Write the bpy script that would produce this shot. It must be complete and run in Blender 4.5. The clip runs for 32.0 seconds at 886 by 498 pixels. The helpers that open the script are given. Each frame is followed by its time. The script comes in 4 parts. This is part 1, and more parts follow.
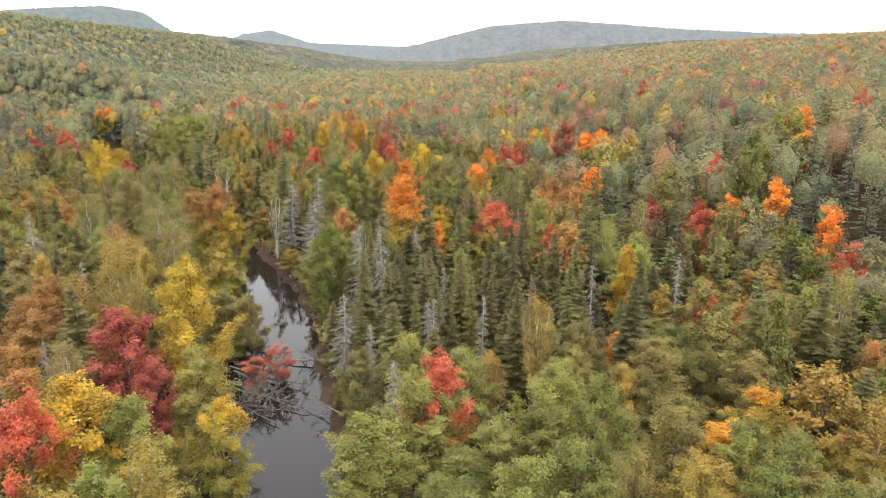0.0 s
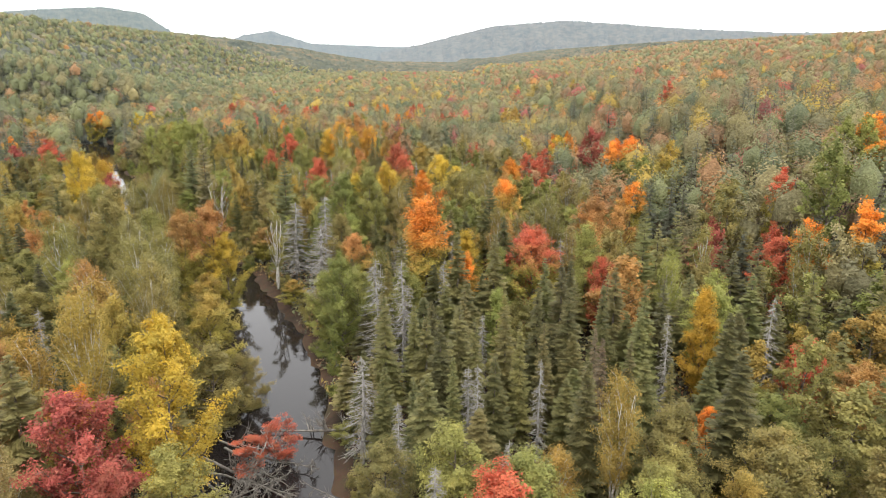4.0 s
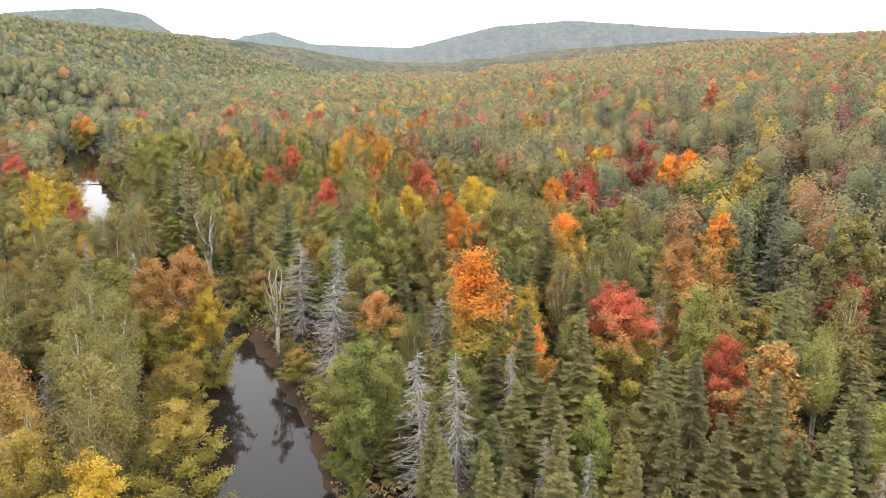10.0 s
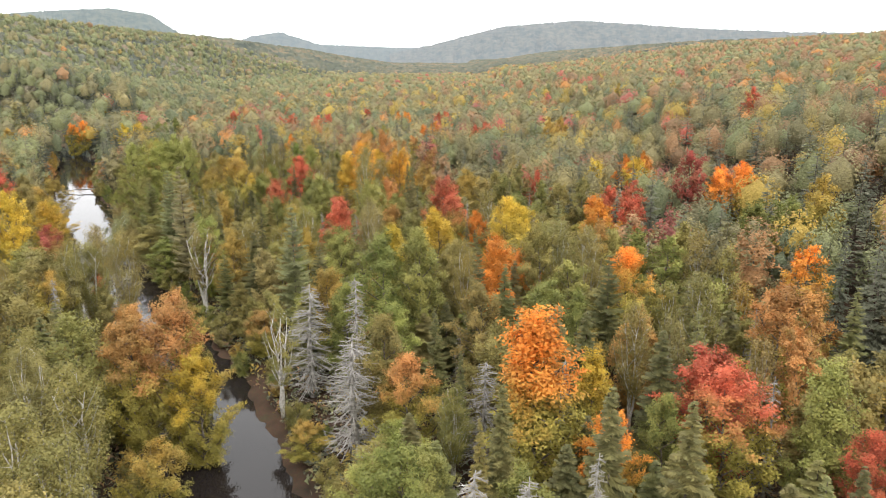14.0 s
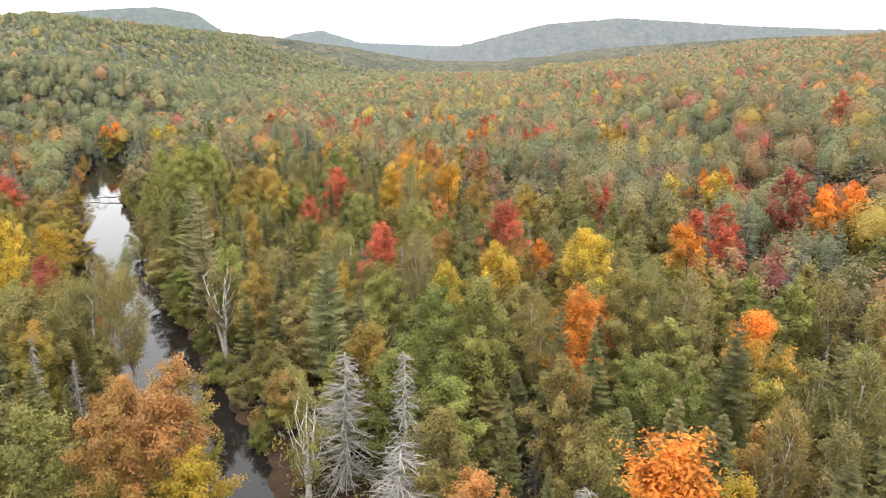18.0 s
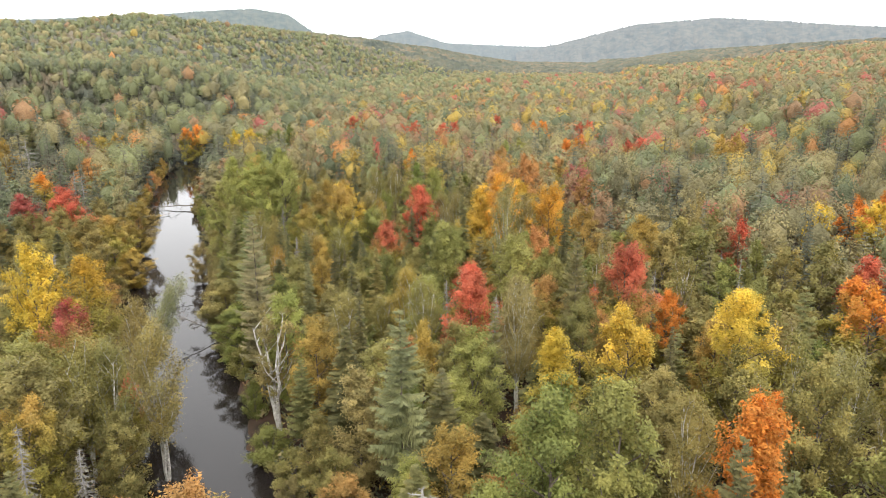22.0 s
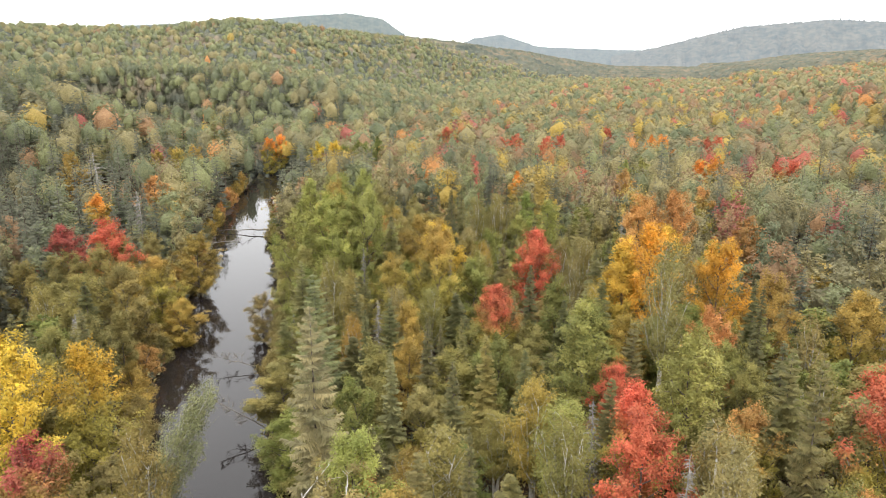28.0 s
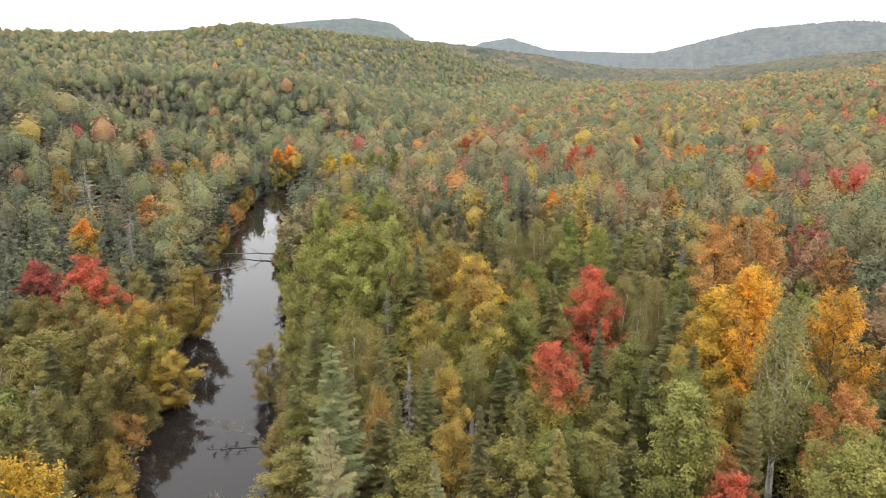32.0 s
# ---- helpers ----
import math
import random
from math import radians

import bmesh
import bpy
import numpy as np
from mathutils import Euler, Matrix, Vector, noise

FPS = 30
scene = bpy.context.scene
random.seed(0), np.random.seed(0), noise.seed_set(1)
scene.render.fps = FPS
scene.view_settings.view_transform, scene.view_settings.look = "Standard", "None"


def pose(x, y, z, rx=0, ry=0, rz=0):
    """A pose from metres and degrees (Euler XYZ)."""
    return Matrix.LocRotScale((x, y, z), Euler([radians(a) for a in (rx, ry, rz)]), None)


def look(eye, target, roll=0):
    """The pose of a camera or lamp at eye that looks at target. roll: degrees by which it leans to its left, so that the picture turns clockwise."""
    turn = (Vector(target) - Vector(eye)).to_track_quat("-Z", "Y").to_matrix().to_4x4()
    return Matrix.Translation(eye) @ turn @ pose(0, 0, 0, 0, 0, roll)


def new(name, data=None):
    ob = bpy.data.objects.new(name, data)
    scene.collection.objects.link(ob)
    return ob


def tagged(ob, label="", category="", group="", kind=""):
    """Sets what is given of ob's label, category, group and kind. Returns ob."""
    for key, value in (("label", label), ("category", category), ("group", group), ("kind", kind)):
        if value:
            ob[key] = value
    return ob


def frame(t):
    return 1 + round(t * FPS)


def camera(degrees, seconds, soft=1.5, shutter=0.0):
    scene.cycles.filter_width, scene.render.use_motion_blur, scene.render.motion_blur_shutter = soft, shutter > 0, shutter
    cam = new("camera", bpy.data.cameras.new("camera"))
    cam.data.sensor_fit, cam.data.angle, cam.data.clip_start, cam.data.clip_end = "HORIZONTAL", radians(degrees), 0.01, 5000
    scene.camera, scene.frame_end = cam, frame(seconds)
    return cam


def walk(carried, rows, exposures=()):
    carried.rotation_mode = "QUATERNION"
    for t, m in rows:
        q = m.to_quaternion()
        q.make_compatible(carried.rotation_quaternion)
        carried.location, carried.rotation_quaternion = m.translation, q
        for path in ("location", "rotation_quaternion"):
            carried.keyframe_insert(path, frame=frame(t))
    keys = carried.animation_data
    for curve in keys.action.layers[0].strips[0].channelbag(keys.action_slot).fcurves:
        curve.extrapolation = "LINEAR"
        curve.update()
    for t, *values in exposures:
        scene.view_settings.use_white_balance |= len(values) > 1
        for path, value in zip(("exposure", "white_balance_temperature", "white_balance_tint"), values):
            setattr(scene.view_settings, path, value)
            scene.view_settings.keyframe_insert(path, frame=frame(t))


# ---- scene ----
cam = camera(64.4, 32.0, soft=0.9)
METRES, EYE, TILT, LEAN, TURN = 160.0, 41.5, -15.3, 0.0, 0.0
ROWS = [
    (0.0, 0.0, 0.0, 0.0, 0.0, 0.0, -0.0),
    (0.5, -0.0032, 0.014, 0.0039, 0.03, 0.01, -0.0),
    (1.0, -0.0064, 0.0281, 0.0079, 0.05, 0.01, 0.03),
    (1.5, -0.0097, 0.0422, 0.0119, 0.06, 0.01, 0.04),
    (2.0, -0.0131, 0.0565, 0.0159, 0.08, 0.0, 0.05),
    (2.5, -0.0165, 0.071, 0.0197, 0.07, 0.01, 0.07),
    (3.0, -0.0199, 0.0854, 0.0236, 0.07, 0.02, 0.09),
    (3.5, -0.0232, 0.0999, 0.0274, 0.08, 0.03, 0.11),
    (5.5, -0.036, 0.1586, 0.0436, 0.14, 0.05, 0.13),
    (6.0, -0.0395, 0.1731, 0.0476, 0.15, 0.06, 0.12),
    (6.5, -0.0429, 0.1875, 0.0517, 0.14, 0.07, 0.13),
    (7.0, -0.0462, 0.2019, 0.0558, 0.16, 0.07, 0.16),
    (7.5, -0.0495, 0.2164, 0.0597, 0.16, 0.07, 0.15),
    (8.0, -0.0527, 0.2306, 0.0636, 0.18, 0.08, 0.15),
    (8.5, -0.056, 0.2448, 0.0675, 0.19, 0.07, 0.18),
    (9.0, -0.0592, 0.2587, 0.0716, 0.2, 0.07, 0.19),
    (9.5, -0.0623, 0.2727, 0.0756, 0.22, 0.07, 0.21),
    (10.0, -0.0655, 0.2866, 0.0795, 0.22, 0.08, 0.21),
    (10.5, -0.0687, 0.3004, 0.0835, 0.23, 0.09, 0.2),
    (11.0, -0.0719, 0.3142, 0.0874, 0.26, 0.09, 0.2),
    (11.5, -0.075, 0.3279, 0.0912, 0.3, 0.1, 0.19),
    (12.0, -0.0781, 0.3417, 0.0952, 0.38, 0.1, 0.19),
    (12.5, -0.0812, 0.3554, 0.0992, 0.43, 0.1, 0.16),
    (13.0, -0.0843, 0.3691, 0.1031, 0.48, 0.1, 0.15),
    (13.5, -0.0874, 0.383, 0.107, 0.57, 0.1, 0.14),
    (14.0, -0.0904, 0.3969, 0.1111, 0.72, 0.1, 0.09),
    (14.5, -0.0935, 0.411, 0.1152, 0.97, 0.08, 0.02),
    (16.5, -0.1049, 0.4681, 0.1336, 1.79, -0.03, -0.16),
    (17.0, -0.108, 0.4836, 0.1381, 2.23, -0.03, -0.31),
    (17.5, -0.111, 0.499, 0.1427, 2.9, -0.05, -0.48),
    (18.0, -0.114, 0.5148, 0.1473, 3.72, -0.07, -0.76),
    (18.5, -0.117, 0.5308, 0.1519, 4.53, -0.09, -1.01),
    (19.0, -0.1201, 0.5467, 0.1566, 5.35, -0.1, -1.23),
    (19.5, -0.1234, 0.5626, 0.1614, 6.15, -0.12, -1.48),
    (20.0, -0.1272, 0.5786, 0.166, 6.93, -0.13, -1.75),
    (20.5, -0.1309, 0.5943, 0.1707, 7.73, -0.15, -1.98),
    (21.0, -0.1347, 0.6101, 0.1754, 8.55, -0.18, -2.18),
    (21.5, -0.1389, 0.6261, 0.1799, 9.34, -0.2, -2.44),
    (22.0, -0.1433, 0.6418, 0.1846, 10.15, -0.22, -2.66),
    (22.5, -0.148, 0.6576, 0.1891, 10.94, -0.23, -2.88),
    (23.0, -0.1528, 0.6732, 0.1938, 11.75, -0.26, -3.09),
    (23.5, -0.158, 0.6887, 0.1983, 12.54, -0.29, -3.33),
    (24.0, -0.163, 0.7027, 0.2024, 13.09, -0.3, -3.48),
    (24.5, -0.1687, 0.7178, 0.2067, 13.6, -0.31, -3.59),
    (25.0, -0.1748, 0.7327, 0.2111, 14.11, -0.32, -3.71),
    (25.5, -0.1811, 0.7476, 0.2155, 14.62, -0.33, -3.87),
    (27.5, -0.2077, 0.8059, 0.233, 16.64, -0.37, -4.43),
    (28.0, -0.2149, 0.8201, 0.237, 17.05, -0.37, -4.54),
    (28.5, -0.2223, 0.8339, 0.2412, 17.36, -0.37, -4.61),
    (29.0, -0.23, 0.8478, 0.2452, 17.55, -0.37, -4.66),
    (29.5, -0.2378, 0.8619, 0.2491, 17.69, -0.37, -4.68),
    (30.0, -0.2457, 0.8761, 0.2532, 17.71, -0.37, -4.67),
    (30.5, -0.2537, 0.8899, 0.2573, 17.73, -0.34, -4.66),
    (31.0, -0.2616, 0.9033, 0.2614, 17.73, -0.27, -4.62),
    (31.5, -0.2684, 0.9133, 0.2646, 17.77, -0.11, -4.48),
    (32.0, -0.2728, 0.9177, 0.266, 17.81, -0.13, -4.36),
]
walk(cam, [(t, pose(0, 0, EYE, TILT, LEAN, TURN) @ pose(METRES * x, METRES * y, METRES * z, 90 + pitch, roll, yaw)) for t, x, y, z, yaw, pitch, roll in ROWS],
     exposures=[(0, 0.18), (18, 0.2), (24, 0.25), (29, 0.25), (31, 0.18), (32, -0.03)])

# ---- world and light: a white overcast sky with a soft high sun ----
world = bpy.data.worlds.new("overcast_sky")
scene.world = world
world.use_nodes = True
wn, wl = world.node_tree.nodes, world.node_tree.links
sky = wn.new("ShaderNodeTexSky")
sky.sky_type, sky.sun_disc = "NISHITA", False
sky.sun_elevation, sky.sun_rotation = radians(52), radians(200)
sky.air_density, sky.dust_density = 1.0, 4.0
dim = wn.new("ShaderNodeMix")
dim.data_type = "RGBA"
dim.inputs["Factor"].default_value = 0.9
dim.inputs["B"].default_value = (17.0, 17.0, 17.1, 1)
wl.new(sky.outputs["Color"], dim.inputs["A"])
wl.new(dim.outputs["Result"], wn["Background"].inputs["Color"])
wn["Background"].inputs["Strength"].default_value = 0.15
sun = new("sun", bpy.data.lights.new("sun", "SUN"))
sun.data.energy, sun.data.angle, sun.data.color = 1.5, radians(25), (1.0, 0.96, 0.9)
sun.matrix_world = look((0, 0, 100), (-25, 70, 0))

# ---- materials ----
def material(name, rough=0.8):
    m = bpy.data.materials.new(name)
    m.use_nodes = True
    b = m.node_tree.nodes["Principled BSDF"]
    b.inputs["Roughness"].default_value = rough
    b.inputs["Specular IOR Level"].default_value = 0.25
    return m, m.node_tree.nodes, m.node_tree.links, b


def noise_node(n, l, scale, detail=3.0, coord="Object"):
    t = n.new("ShaderNodeTexNoise")
    t.inputs["Scale"].default_value, t.inputs["Detail"].default_value = scale, detail
    if coord == "Position":
        l.new(n.new("ShaderNodeNewGeometry").outputs["Position"], t.inputs["Vector"])
    else:
        l.new(n.new("ShaderNodeTexCoord").outputs[coord], t.inputs["Vector"])
    return t


def ramp_node(n, stops):
    r = n.new("ShaderNodeValToRGB")
    e = r.color_ramp.elements
    while len(e) < len(stops):
        e.new(0.5)
    for k, (p, c) in zip(e, stops):
        k.position, k.color = p, (*c, 1)
    return r


def mix_node(n, l, fac, a, b, how="MIX"):
    k = n.new("ShaderNodeMix")
    k.data_type, k.blend_type = "RGBA", how
    for key, v in (("Factor", fac), ("A", a), ("B", b)):
        if isinstance(v, bpy.types.NodeSocket):
            l.new(v, k.inputs[key])
        else:
            k.inputs[key].default_value = v if key == "Factor" else (*v, 1)
    return k.outputs["Result"]


def tone_node(n):
    """The tone that each tuft, bough or far tree carries, 0 to 1."""
    t = n.new("ShaderNodeAttribute")
    t.attribute_name = "tone"
    return t.outputs["Fac"]


def leaf_shader(n, l, b, colour, glow=0.3, spread=0.5):
    """A leaf: colour varied from leaf to leaf, some light passing through it."""
    geo = n.new("ShaderNodeNewGeometry")
    hsv = n.new("ShaderNodeHueSaturation")
    vary = n.new("ShaderNodeMapRange")
    vary.inputs["To Min"].default_value, vary.inputs["To Max"].default_value = 1 - spread, 1 + spread
    l.new(geo.outputs["Random Per Island"], vary.inputs["Value"])
    l.new(vary.outputs["Result"], hsv.inputs["Value"])
    l.new(colour, hsv.inputs["Color"])
    l.new(hsv.outputs["Color"], b.inputs["Base Color"])
    thin = n.new("ShaderNodeBsdfTranslucent")
    l.new(hsv.outputs["Color"], thin.inputs["Color"])
    both = n.new("ShaderNodeMixShader")
    both.inputs["Fac"].default_value = glow
    l.new(b.outputs["BSDF"], both.inputs[1])
    l.new(thin.outputs["BSDF"], both.inputs[2])
    l.new(both.outputs["Shader"], n["Material Output"].inputs["Surface"])


def leaf_material(name, under=None, reach=0.5, dull=0.38):
    """Leaves in the tree's own colour; under: the colour of branches that have not turned yet, lower and inside."""
    m, n, l, b = material(name, 0.7)
    info = n.new("ShaderNodeObjectInfo")
    colour = info.outputs["Color"]
    patch = noise_node(n, l, 0.55, 3.0)
    leaf = n.new("ShaderNodeNewGeometry")
    duller = mix_node(n, l, dull, colour, (0.17, 0.15, 0.055))
    some = n.new("ShaderNodeMath")
    some.operation = "MULTIPLY_ADD"
    some.inputs[1].default_value = 0.45
    l.new(leaf.outputs["Random Per Island"], some.inputs[0])
    cut = n.new("ShaderNodeMapRange")
    cut.inputs["From Min"].default_value, cut.inputs["From Max"].default_value = 0.40, 0.66
    l.new(patch.outputs["Fac"], cut.inputs["Value"])
    half = n.new("ShaderNodeMath")
    half.operation = "MULTIPLY"
    half.inputs[1].default_value = 0.7
    l.new(cut.outputs["Result"], half.inputs[0])
    l.new(half.outputs["Value"], some.inputs[2])
    colour = mix_node(n, l, some.outputs["Value"], colour, duller)
    if under:
        tex = n.new("ShaderNodeTexCoord")
        sep = n.new("ShaderNodeSeparateXYZ")
        l.new(tex.outputs["Object"], sep.inputs["Vector"])
        high = n.new("ShaderNodeMapRange")
        line = n.new("ShaderNodeMapRange")
        line.inputs["To Min"].default_value, line.inputs["To Max"].default_value = 14 * (reach - 0.2), 14 * (reach + 0.2)
        l.new(info.outputs["Random"], line.inputs["Value"])
        more = n.new("ShaderNodeMath")
        more.inputs[1].default_value = 3.2
        l.new(line.outputs["Result"], more.inputs[0])
        l.new(line.outputs["Result"], high.inputs["From Min"])
        l.new(more.outputs["Value"], high.inputs["From Max"])
        wob = n.new("ShaderNodeMath")
        wob.operation = "MULTIPLY_ADD"
        wob.inputs[1].default_value = 9.0
        l.new(noise_node(n, l, 0.35, 2.0).outputs["Fac"], wob.inputs[0])
        off = n.new("ShaderNodeMath")
        off.inputs[1].default_value = -4.5
        l.new(sep.outputs["Z"], off.inputs[0])
        l.new(off.outputs["Value"], wob.inputs[2])
        l.new(wob.outputs["Value"], high.inputs["Value"])
        colour = mix_node(n, l, high.outputs["Result"], under, colour)
    tuft = ramp_node(n, [(0.0, (0.74, 0.78, 0.8)), (1.0, (1.26, 1.22, 1.2))])
    l.new(tone_node(n), tuft.inputs["Fac"])
    leaf_shader(n, l, b, mix_node(n, l, 1.0, colour, tuft.outputs["Color"], "MULTIPLY"), 0.3, 0.2)
    return m


def woods_material(name, a, c):
    """Leaves of the woods further off: from tree to tree between two colours."""
    m, n, l, b = material(name, 0.7)
    r = ramp_node(n, [(0.0, a), (1.0, c)])
    l.new(tone_node(n), r.inputs["Fac"])
    fine = noise_node(n, l, 2.2, 5.0, "Position")
    grain = ramp_node(n, [(0.34, (0.76, 0.76, 0.76)), (0.64, (1.16, 1.16, 1.16))])
    l.new(fine.outputs["Fac"], grain.inputs["Fac"])
    leaf_shader(n, l, b, mix_node(n, l, 1.0, r.outputs["Color"], grain.outputs["Color"], "MULTIPLY"), 0.25, 0.09)
    bump = n.new("ShaderNodeBump")
    bump.inputs["Strength"].default_value, bump.inputs["Distance"].default_value = 0.9, 0.8
    l.new(fine.outputs["Fac"], bump.inputs["Height"])
    l.new(bump.outputs["Normal"], b.inputs["Normal"])
    return m


def bark_material(name, a, c, scale=3.0, bands=False):
    m, n, l, b = material(name, 0.9)
    tex = noise_node(n, l, scale, 6.0)
    if bands:
        tex.inputs["Distortion"].default_value = 2.0
    r = ramp_node(n, [(0.38, a), (0.62, c)])
    l.new(tex.outputs["Fac"], r.inputs["Fac"])
    l.new(r.outputs["Color"], b.inputs["Base Color"])
    bump = n.new("ShaderNodeBump")
    bump.inputs["Strength"].default_value = 0.5
    l.new(tex.outputs["Fac"], bump.inputs["Height"])
    l.new(bump.outputs["Normal"], b.inputs["Normal"])
    return m


OLIVE, GREEN, LIME, SPRUCE = (0.246, 0.208, 0.064), (0.196, 0.210, 0.052), (0.285, 0.285, 0.075), (0.132, 0.126, 0.050)
YELLOW, GOLD, ORANGE, RED = (0.58, 0.38, 0.042), (0.375, 0.25, 0.056), (0.75, 0.26, 0.034), (0.55, 0.115, 0.065)
CRIMSON, RUST, TAN, PINE = (0.38, 0.075, 0.068), (0.45, 0.225, 0.072), (0.265, 0.222, 0.082), (0.198, 0.184, 0.070)

SAGE, AMBER, DEAD = (0.262, 0.252, 0.120), (0.64, 0.315, 0.035), (0.225, 0.160, 0.105)

LEAF = leaf_material("leaves")
LEAF_TURNING = leaf_material("leaves_turning", (0.30, 0.255, 0.055), 0.50)
NEEDLE = leaf_material("needles", dull=0.3)
BARK = bark_material("grey_brown_bark", (0.07, 0.055, 0.04), (0.19, 0.16, 0.13))
BIRCH_BARK = bark_material("white_birch_bark", (0.27, 0.25, 0.22), (0.58, 0.55, 0.50), 2.0, True)
DEAD_BARK = bark_material("weathered_grey_wood", (0.17, 0.158, 0.14), (0.33, 0.312, 0.28), 2.5)
WET_BARK = bark_material("waterlogged_grey_wood", (0.09, 0.078, 0.066), (0.235, 0.215, 0.185), 2.5)
# Greyer, bluer and lighter than the near leaves: haze is mixed into the colours.
HAZED_WOODS = {"spruce": woods_material("woods_spruce", (0.110, 0.116, 0.080), (0.200, 0.200, 0.130)),
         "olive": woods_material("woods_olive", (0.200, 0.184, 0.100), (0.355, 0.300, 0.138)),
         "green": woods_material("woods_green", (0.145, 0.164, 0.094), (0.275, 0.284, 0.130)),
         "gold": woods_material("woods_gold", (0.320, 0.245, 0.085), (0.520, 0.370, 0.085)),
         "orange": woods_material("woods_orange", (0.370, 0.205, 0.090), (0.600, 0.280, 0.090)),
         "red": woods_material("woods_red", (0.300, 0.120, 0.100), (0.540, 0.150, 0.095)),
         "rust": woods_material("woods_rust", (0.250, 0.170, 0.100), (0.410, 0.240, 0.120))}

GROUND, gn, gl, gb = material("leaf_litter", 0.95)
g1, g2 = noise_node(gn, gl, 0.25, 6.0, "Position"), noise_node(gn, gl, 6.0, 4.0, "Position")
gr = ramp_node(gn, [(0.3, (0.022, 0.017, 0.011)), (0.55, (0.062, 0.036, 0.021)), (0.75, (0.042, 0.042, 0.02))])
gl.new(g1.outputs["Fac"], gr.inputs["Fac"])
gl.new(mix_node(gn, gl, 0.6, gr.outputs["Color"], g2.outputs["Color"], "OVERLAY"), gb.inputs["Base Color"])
gbump = gn.new("ShaderNodeBump")
gbump.inputs["Strength"].default_value = 0.8
gl.new(g2.outputs["Fac"], gbump.inputs["Height"])
gl.new(gbump.outputs["Normal"], gb.inputs["Normal"])

WATER, an, al, ab = material("dark_still_water", 0.035)
ab.inputs["Base Color"].default_value = (0.016, 0.013, 0.012, 1)
ab.inputs["IOR"].default_value = 1.33
ab.inputs["Specular IOR Level"].default_value = 0.5
abump = an.new("ShaderNodeBump")
abump.inputs["Strength"].default_value, abump.inputs["Distance"].default_value = 0.12, 0.05
al.new(noise_node(an, al, 0.9, 3.0, "Position").outputs["Fac"], abump.inputs["Height"])
al.new(abump.outputs["Normal"], ab.inputs["Normal"])


def hill_material(name, a, c, haze_glow):
    """Woods on a far mountain; the haze before it is put in as a bluish emission of the slope itself."""
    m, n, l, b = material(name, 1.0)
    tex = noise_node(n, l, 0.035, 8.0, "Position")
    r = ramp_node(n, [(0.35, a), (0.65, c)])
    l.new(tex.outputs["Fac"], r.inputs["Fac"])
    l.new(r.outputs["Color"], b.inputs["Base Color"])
    b.inputs["Emission Color"].default_value = (*haze_glow, 1)
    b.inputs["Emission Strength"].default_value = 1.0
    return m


# ---- mesh helpers ----
rng = np.random.default_rng(7)


def tri_mesh(name, V, F, mats, index=None, smooth=False, tone=None):
    me = bpy.data.meshes.new(name)
    V, F = np.asarray(V, np.float32), np.asarray(F, np.int32)
    me.vertices.add(len(V))
    me.vertices.foreach_set("co", V.ravel())
    me.loops.add(F.size)
    me.loops.foreach_set("vertex_index", F.ravel())
    me.polygons.add(len(F))
    me.polygons.foreach_set("loop_start", np.arange(0, F.size, F.shape[1], dtype=np.int32))
    for m in mats:
        me.materials.append(m)
    if index is not None:
        me.polygons.foreach_set("material_index", np.asarray(index, np.int32))
    me.polygons.foreach_set("use_smooth", np.full(len(F), smooth))
    if tone is not None:
        me.attributes.new("tone", "FLOAT", "POINT").data.foreach_set("value", np.asarray(tone, np.float32))
    me.update(calc_edges=True)
    return me


def merge(pieces):
    Vs, Fs, k = [], [], 0
    for V, F in pieces:
        Vs.append(V)
        Fs.append(F + k)
        k += len(V)
    return np.concatenate(Vs), np.concatenate(Fs)


def unit(v):
    return v / np.maximum(np.linalg.norm(v, axis=-1, keepdims=True), 1e-9)


def tube(points, radii, sides=5):
    """A tapering round stem along a line of points, closed at its thin end."""
    P, rad = np.asarray(points, float), np.asarray(radii, float)
    d = unit(np.gradient(P, axis=0))
    side = unit(np.cross(d, (0.31, 0.95, 0.05)))
    up = np.cross(d, side)
    a = np.arange(sides) * 2 * math.pi / sides
    V = P[:, None] + rad[:, None, None] * (np.cos(a)[None, :, None] * side[:, None] + np.sin(a)[None, :, None] * up[:, None])
    V = V.reshape(-1, 3)
    F = []
    for i in range(len(P) - 1):
        for j in range(sides):
            p, q = i * sides + j, i * sides + (j + 1) % sides
            F += [(p, q, q + sides), (p, q + sides, p + sides)]
    return V, np.array(F)


def spray(centres, normals, size, long=1.5):
    """One small ragged leaf spray for each centre, facing its normal."""
    n = unit(normals)
    u = unit(np.cross(n, rng.normal(size=n.shape)))
    v = np.cross(n, u)
    s = (np.asarray(size) * rng.uniform(0.7, 1.35, len(n)))[:, None]
    V = np.stack([centres - v * s * 0.45 * long - u * s * 0.18, centres + u * s * 0.5, centres + v * s * 0.55 * long - u * s * 0.25], 1)
    return V.reshape(-1, 3), np.arange(3 * len(n)).reshape(-1, 3)


# ---- trees ----
def profile(shape, t):
    if shape == "round":
        return np.sin(np.pi * np.clip(t, 0.02, 0.98) ** 0.8) ** 0.6
    if shape == "flame":
        return np.minimum(1, (t + 0.05) * 3.0) * (1 - np.clip(t, 0, 1)) ** 0.62
    return np.minimum(1, (t + 0.1) * 2.0) * (1.02 - t) ** 0.45


